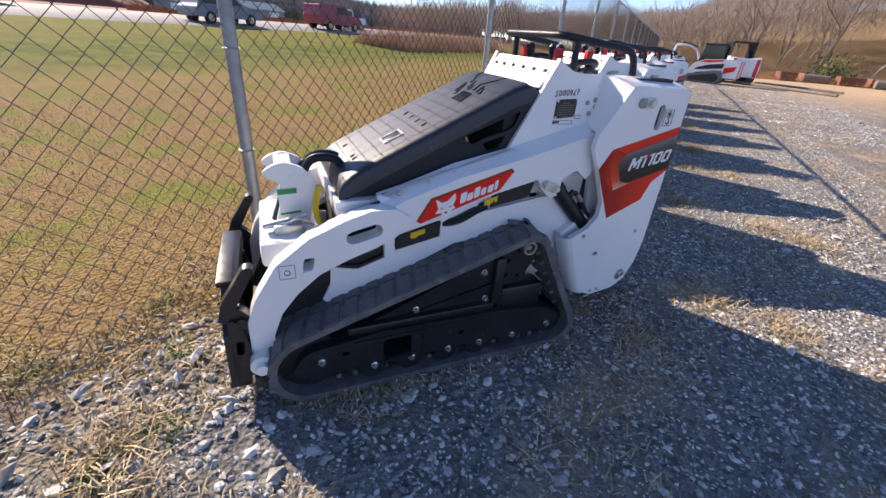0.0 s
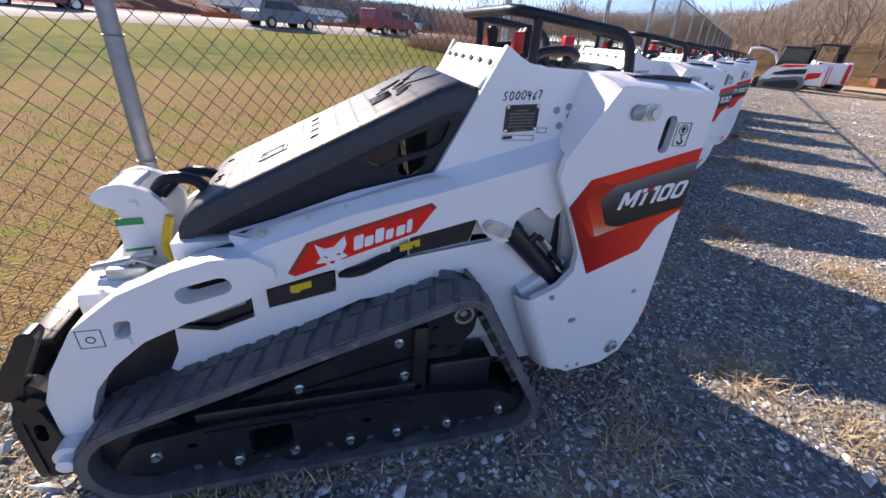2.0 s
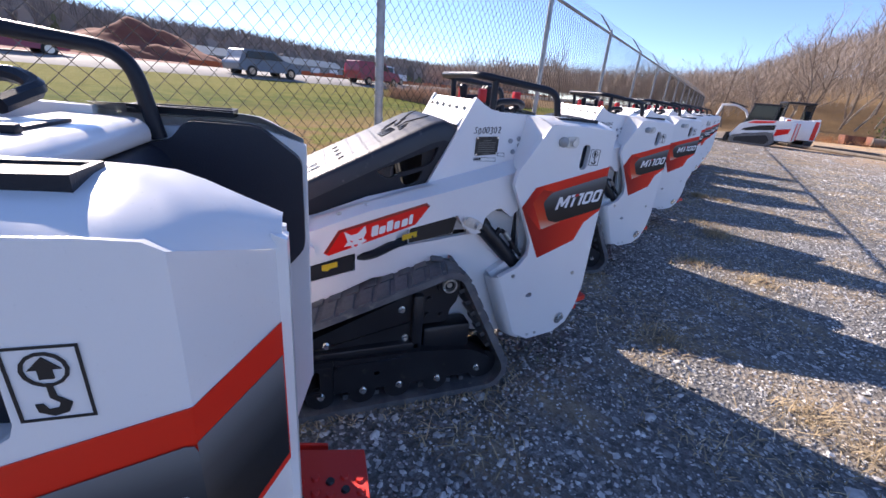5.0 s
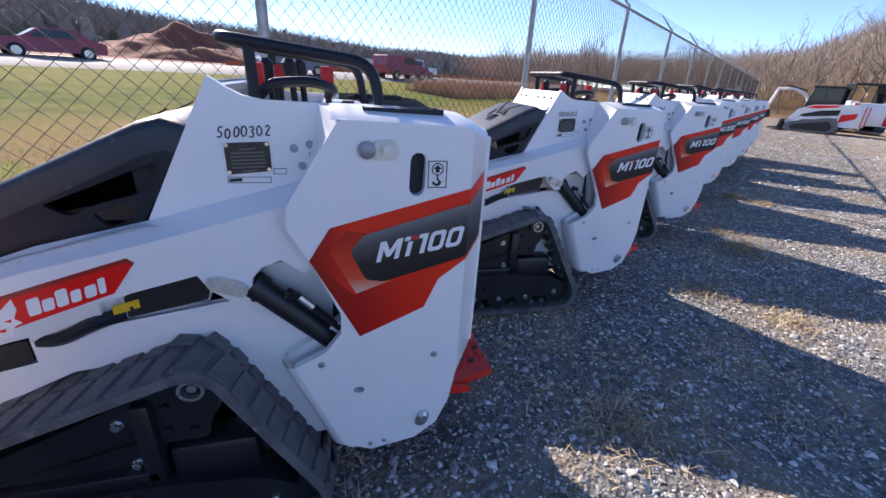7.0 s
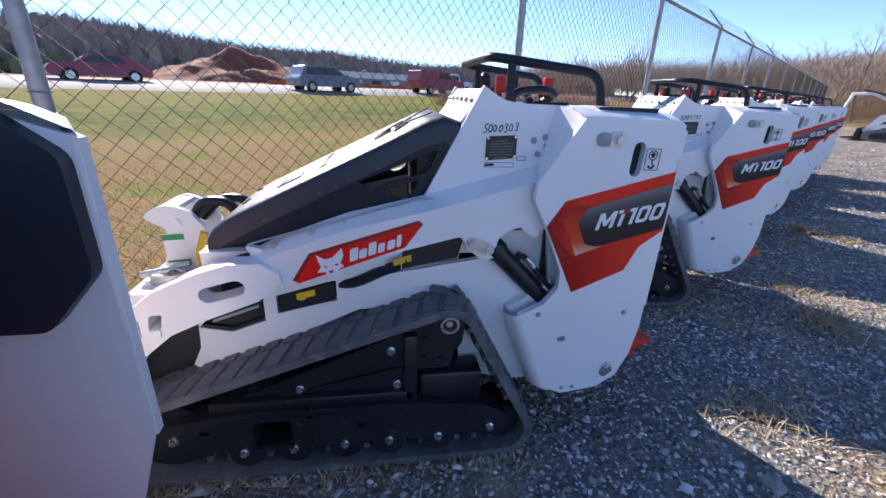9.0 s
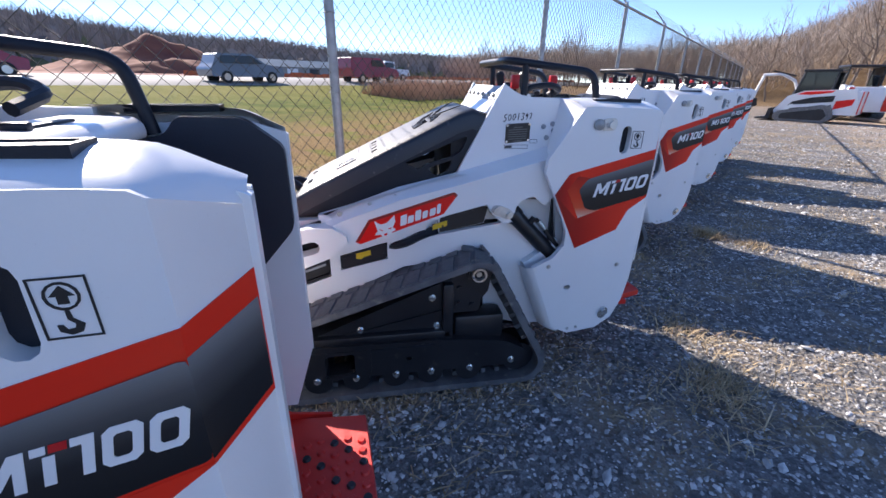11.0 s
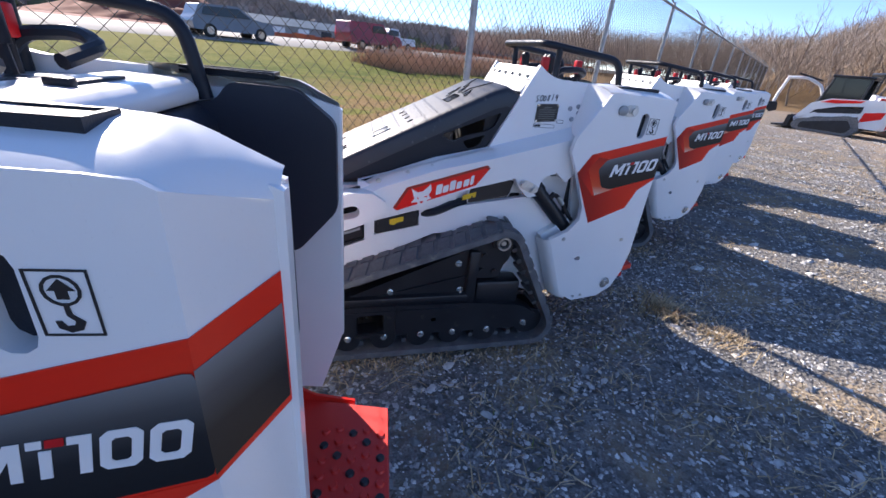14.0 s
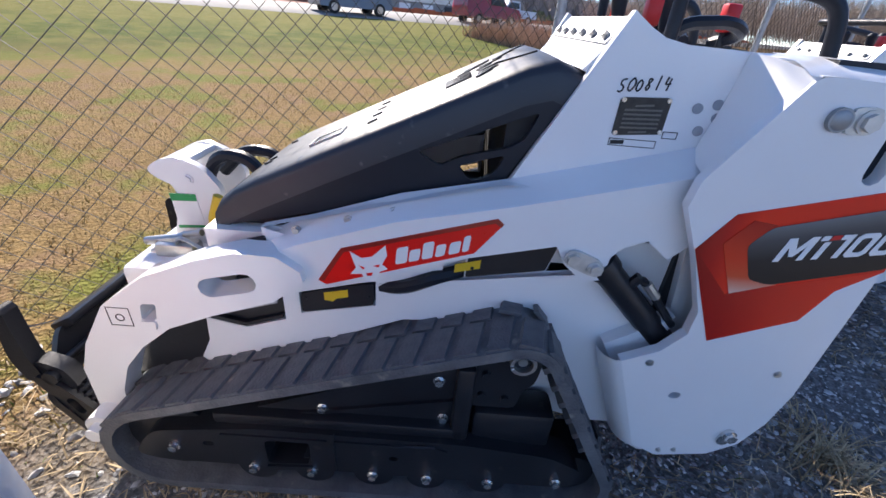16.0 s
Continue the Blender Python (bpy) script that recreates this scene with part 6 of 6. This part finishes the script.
vehicle("sedan", "dark red saloon car on the road", "car", CARRED, [(-2.25, 0.32), (-2.3, 0.85), (-1.7, 1.0), (-1.1, 1.42), (0.35, 1.44), (1.05, 1.0), (2.1, 0.86), (2.3, 0.6), (2.25, 0.32)], [(-1.15, 1.0), (-0.85, 1.34), (0.3, 1.36), (0.8, 1.0)], 4.5, 1.8, -29.4, 7.0, 1.1, -90)
truck = vehicle("dump_truck", "pale dump truck on the building site", "truck", CARWHITE, [(-3.5, 0.8), (-3.6, 2.4), (1.2, 2.5), (1.4, 1.0), (1.5, 2.7), (2.6, 2.7), (2.9, 1.7), (3.6, 1.6), (3.6, 0.8)], [(1.7, 1.8), (1.7, 2.5), (2.4, 2.5), (2.6, 1.8)], 7.0, 2.4, -108, 18, 1.55, -90)
truck.scale = (0.8, 0.8, 0.8)

# ---- machines at the far end of the yard ----
def compact_loader(name, label):
    t = thing(name, label, "track loader", "machines at the yard's end")
    # faces -x
    for sd in (-1, 1):
        ya, yb = sd * 0.95, sd * 0.55
        bm = bmesh.new()
        plate(bm, rounded([(-0.95, 0.0), (0.75, 0.0), (1.0, 0.25), (0.85, 0.68), (0.55, 0.74), (-0.95, 0.42), (-1.12, 0.2)], 0.1, 3), ya, yb, k=1)
        tr = part("track", bm, RUBBER, t, "black rubber track")
        bm = bmesh.new()
        plate(bm, rounded([(-0.85, 0.1), (0.65, 0.1), (0.8, 0.3), (0.6, 0.58), (-0.8, 0.32)], 0.08, 2), ya + sd * 0.01, ya - sd * 0.05, k=1)
        part("track_frame", bm, BLACK, tr)
        bm = bmesh.new()
        plate(bm, [(-1.15, 0.42), (-0.75, 1.05), (-0.2, 1.28), (1.35, 1.38), (1.42, 1.18), (0.1, 1.02), (-0.55, 0.82), (-0.95, 0.32)], sd * 0.80, sd * 0.70, k=1)
        part("lift_arm", bm, WHITE, t)
        bm = bmesh.new()
        plate(bm, [(-0.55, 0.80), (0.1, 0.95), (0.85, 1.02), (0.8, 0.86), (-0.45, 0.70)], sd * 0.815, sd * 0.79, k=1)
        part("dark_panel", bm, BLACK, t)
        bm = bmesh.new()
        plate(bm, [(-1.12, 0.40), (-0.55, 0.72), (0.85, 0.88), (0.85, 0.74), (-0.5, 0.56), (-1.05, 0.26)], sd * 0.80, sd * 0.74, k=1)
        part("side_frame", bm, WHITE, t)
        bm = bmesh.new()
        plate(bm, [(-0.45, 1.12), (-0.15, 1.24), (0.8, 1.31), (0.7, 1.22), (0.0, 1.12)], sd * 0.812, sd * 0.80, k=1)
        part("arm_decal", bm, DECAL_ARM, t, "red arm decal")
        bm = bmesh.new()
        plate(bm, [(0.8, 0.35), (0.85, 1.35), (1.45, 1.35), (1.62, 0.9), (1.5, 0.35)], sd * 0.78, sd * 0.5, k=1)
        part("rear_quarter", bm, WHITE, t)
        bm = bmesh.new()
        plate(bm, [(0.88, 0.55), (0.92, 0.9), (1.5, 1.0), (1.45, 0.75)], sd * 0.784, sd * 0.775, k=1)
        part("flank_decal", bm, DECAL_ARM, t, "red flank decal")
    bm = bmesh.new()
    box(bm, -0.75, 1.4, -0.62, 0.62, 0.3, 1.0, k=1, bevel=0.05)
    part("body", bm, BLACK, t)
    bm = bmesh.new()
    box(bm, 1.42, 1.66, -0.7, 0.7, 0.35, 1.3, k=1, bevel=0.05)
    tail = part("tail_gate", bm, WHITE, t)
    for sd in (-0.6, 0.6):
        bm = bmesh.new()
        box(bm, 1.655, 1.68, sd - 0.09, sd + 0.09, 0.4, 1.28, k=1, bevel=0.01)
        part("tail_stripe", bm, RED, tail, "red tail stripe")
    bm = bmesh.new()
    for x0, x1, z0, z1 in [(-0.62, -0.4, 1.0, 2.05), (0.62, 0.7, 1.0, 2.1)]:
        for sd in (-0.6, 0.6):
            tube(bm, [(x0, sd, z0), (x1, sd * 0.95, z1)], 0.04, 6, k=1)
    box(bm, -0.5, 0.78, -0.62, 0.62, 2.04, 2.14, k=1, bevel=0.03)
    cabf = part("cab_frame", bm, BLACK, t, "black cab frame")
    for sd in (-0.58, 0.58):
        bm = bmesh.new()
        plate(bm, [(-0.58, 1.0), (-0.4, 2.04), (0.66, 2.04), (0.62, 1.0)], sd, sd * 0.98, k=1)
        part("cab_window", bm, GLASS, cabf)
    bm = bmesh.new()
    plate(bm, [(-1.75, 0.05), (-1.2, 0.05), (-1.15, 0.55), (-1.3, 0.5), (-1.35, 0.15), (-1.75, 0.1)], -0.95, 0.95, k=1)
    part("bucket", bm, BLACK, t, "black front bucket")
    return t


a = compact_loader("compact_track_loader", "white compact track loader with black cab and red tail")
a.matrix_world = pose(2.62, 26.3, 0, 0, 0, -13) @ Matrix.Scale(0.88, 4)
b = copy_thing(a, Matrix.Identity(4))
b.matrix_world = pose(4.05, 29.6, 0, 0, 0, -78) @ Matrix.Scale(1.0, 4)
tagged(b, "larger white compact track loader turned towards the wood")
ex = thing("mini_excavator", "white mini excavator with its boom raised", "excavator", "machines at the yard's end")
for sd in (-1, 1):
    bm = bmesh.new()
    plate(bm, rounded([(-0.9, 0.0), (0.9, 0.0), (1.0, 0.25), (0.8, 0.45), (-0.8, 0.45), (-1.0, 0.25)], 0.1, 3), sd * 0.85, sd * 0.55, k=1)
    part("track", bm, RUBBER, ex)
bm = bmesh.new()
box(bm, -0.8, 0.9, -0.75, 0.75, 0.55, 1.2, k=1, bevel=0.1)
part("house", bm, WHITE, ex)
bm = bmesh.new()
box(bm, -0.5, 0.5, -0.7, 0.1, 1.2, 2.2, k=1, bevel=0.06)
part("cab", bm, BLACK, ex)
bm = bmesh.new()
tube(bm, bend([(-0.8, 0.3, 0.9), (-1.3, 0.3, 1.9), (-2.0, 0.3, 2.25), (-3.0, 0.3, 2.2)], 0.15, 4), 0.085, 6, k=1)
part("boom", bm, WHITE, ex, "white boom")
bm = bmesh.new()
tube(bm, [(-2.9, 0.3, 2.25), (-3.15, 0.3, 1.2), (-3.2, 0.3, 0.75)], 0.09, 6, k=1)
part("dipper_arm", bm, WHITE, ex)
bm = bmesh.new()
tube(bm, [(-1.3, 0.3, 2.15), (-2.5, 0.3, 2.45)], 0.05, 6, k=1)
part("boom_cylinder", bm, BLACK, ex)
bm = bmesh.new()
plate(bm, [(-3.4, 0.8), (-3.0, 0.8), (-2.9, 0.35), (-3.25, 0.2), (-3.5, 0.45)], 0.05, 0.55, k=1)
part("bucket", bm, BLACK, ex)
ex.matrix_world = pose(3.15, 33.0, 0, 0, 0, 4) @ Matrix.Scale(0.82, 4)

# stacked steel and timber along the edge of the wood
RUSTED = mat("rusty_steel", (0.26, 0.10, 0.06), (0.16, 0.08, 0.06), rough=0.85, scale=4, bump=0.3, bscale=40)
for x, y, l, turn, steel in [(9.0, 40.5, 1.5, 12, 1), (10.6, 40.4, 1.7, 6, 0), (12.8, 40.2, 1.8, 4, 1), (14.9, 39.4, 2.2, -4, 0), (17.5, 38.6, 1.9, -6, 1)]:
    bm = bmesh.new()
    if steel:
        plate(bm, [(-l / 2, 0), (l / 2, 0), (l / 2 + 0.1, 0.6), (l / 2 - 0.05, 0.62), (l / 2 - 0.12, 0.1), (-l / 2 + 0.12, 0.1), (-l / 2 + 0.05, 0.62), (-l / 2 - 0.1, 0.6)], -0.45, 0.45, k=1)
        box(bm, -l / 2, l / 2, 0.38, 0.45, 0.02, 0.58, k=1)
        ob = solid("steel_trough", bm, RUSTED, "rusty steel trough lying at the wood's edge", "trough")
    else:
        cyl(bm, (-l / 2, 0, 0.3), (l / 2, 0.05, 0.28), 0.3, 14, k=1, r2=0.27)
        ob = solid("log", bm, WOODM, "dark log lying at the wood's edge", "log")
    ob.matrix_world = pose(x, y, 0, 0, 0, turn)
for x0, y0, x1, y1 in [(4.2, 28.4, 8.0, 24.6), (5.4, 29.6, 9.0, 27.6)]:
    bm = bmesh.new()
    tube(bm, [(x0, y0, 0.06), ((x0 + x1) / 2, (y0 + y1) / 2, 0.07), (x1, y1, 0.06)], 0.08, 8, k=1)
    solid("fallen_pole", bm, WOODM, "long weathered pole lying on the gravel", "pole", "poles on the gravel")


def bush(x, y, size, n, material, label):
    t = thing("bush", label, "bush")
    bm = bmesh.new()
    r = random.Random(int(x * 10))
    for i in range(7):
        a = r.uniform(0, 6.283)
        tube(bm, [(0, 0, 0), (math.cos(a) * size * 0.3, math.sin(a) * size * 0.3, size * 0.7)], 0.03, 4, k=1, taper=0.3)
    part("stem", bm, BARK, t)
    c = np.array([[r.gauss(0, 0.42), r.gauss(0, 0.42), abs(r.gauss(0.55, 0.3))] for _ in range(n)]) * size
    v = np.zeros((n, 4, 3))
    q = rng.normal(0, 1, (n, 2, 3))
    q /= np.linalg.norm(q, axis=2, keepdims=True)
    s = size * 0.07
    v[:, 0], v[:, 1], v[:, 2], v[:, 3] = c - q[:, 0] * s, c + q[:, 1] * s * 0.6, c + q[:, 0] * s, c - q[:, 1] * s * 0.6
    ob = heap("foliage", v, [(0, 1, 2, 3)], material, "", "")
    ob.parent = t
    t.location = (x, y, float(ground_z(np.array(x), np.array(y))))
    return t


bush(12.0, 43.0, 1.7, 700, LEAF, "ragged olive-green bush at the wood's edge")
bush(20.0, 41.0, 1.4, 600, LEAF, "low yellow-green bush at the wood's edge")
bush(23.5, 41.5, 1.5, 600, LEAF, "spreading olive-green bush at the wood's edge")
n = 4200
hx, hy = rng.uniform(4, 32, n), 39.5 + 4.0 * rng.random(n)
heap("wood_edge_grass", slivers(hx, hy, ground_z(hx, hy) - 0.05, rng.uniform(0.2, 0.75, n), np.full(n, 0.014), 0.35), SLIVER_F, RUST, "rust-coloured tall grass at the wood's edge", "grass")
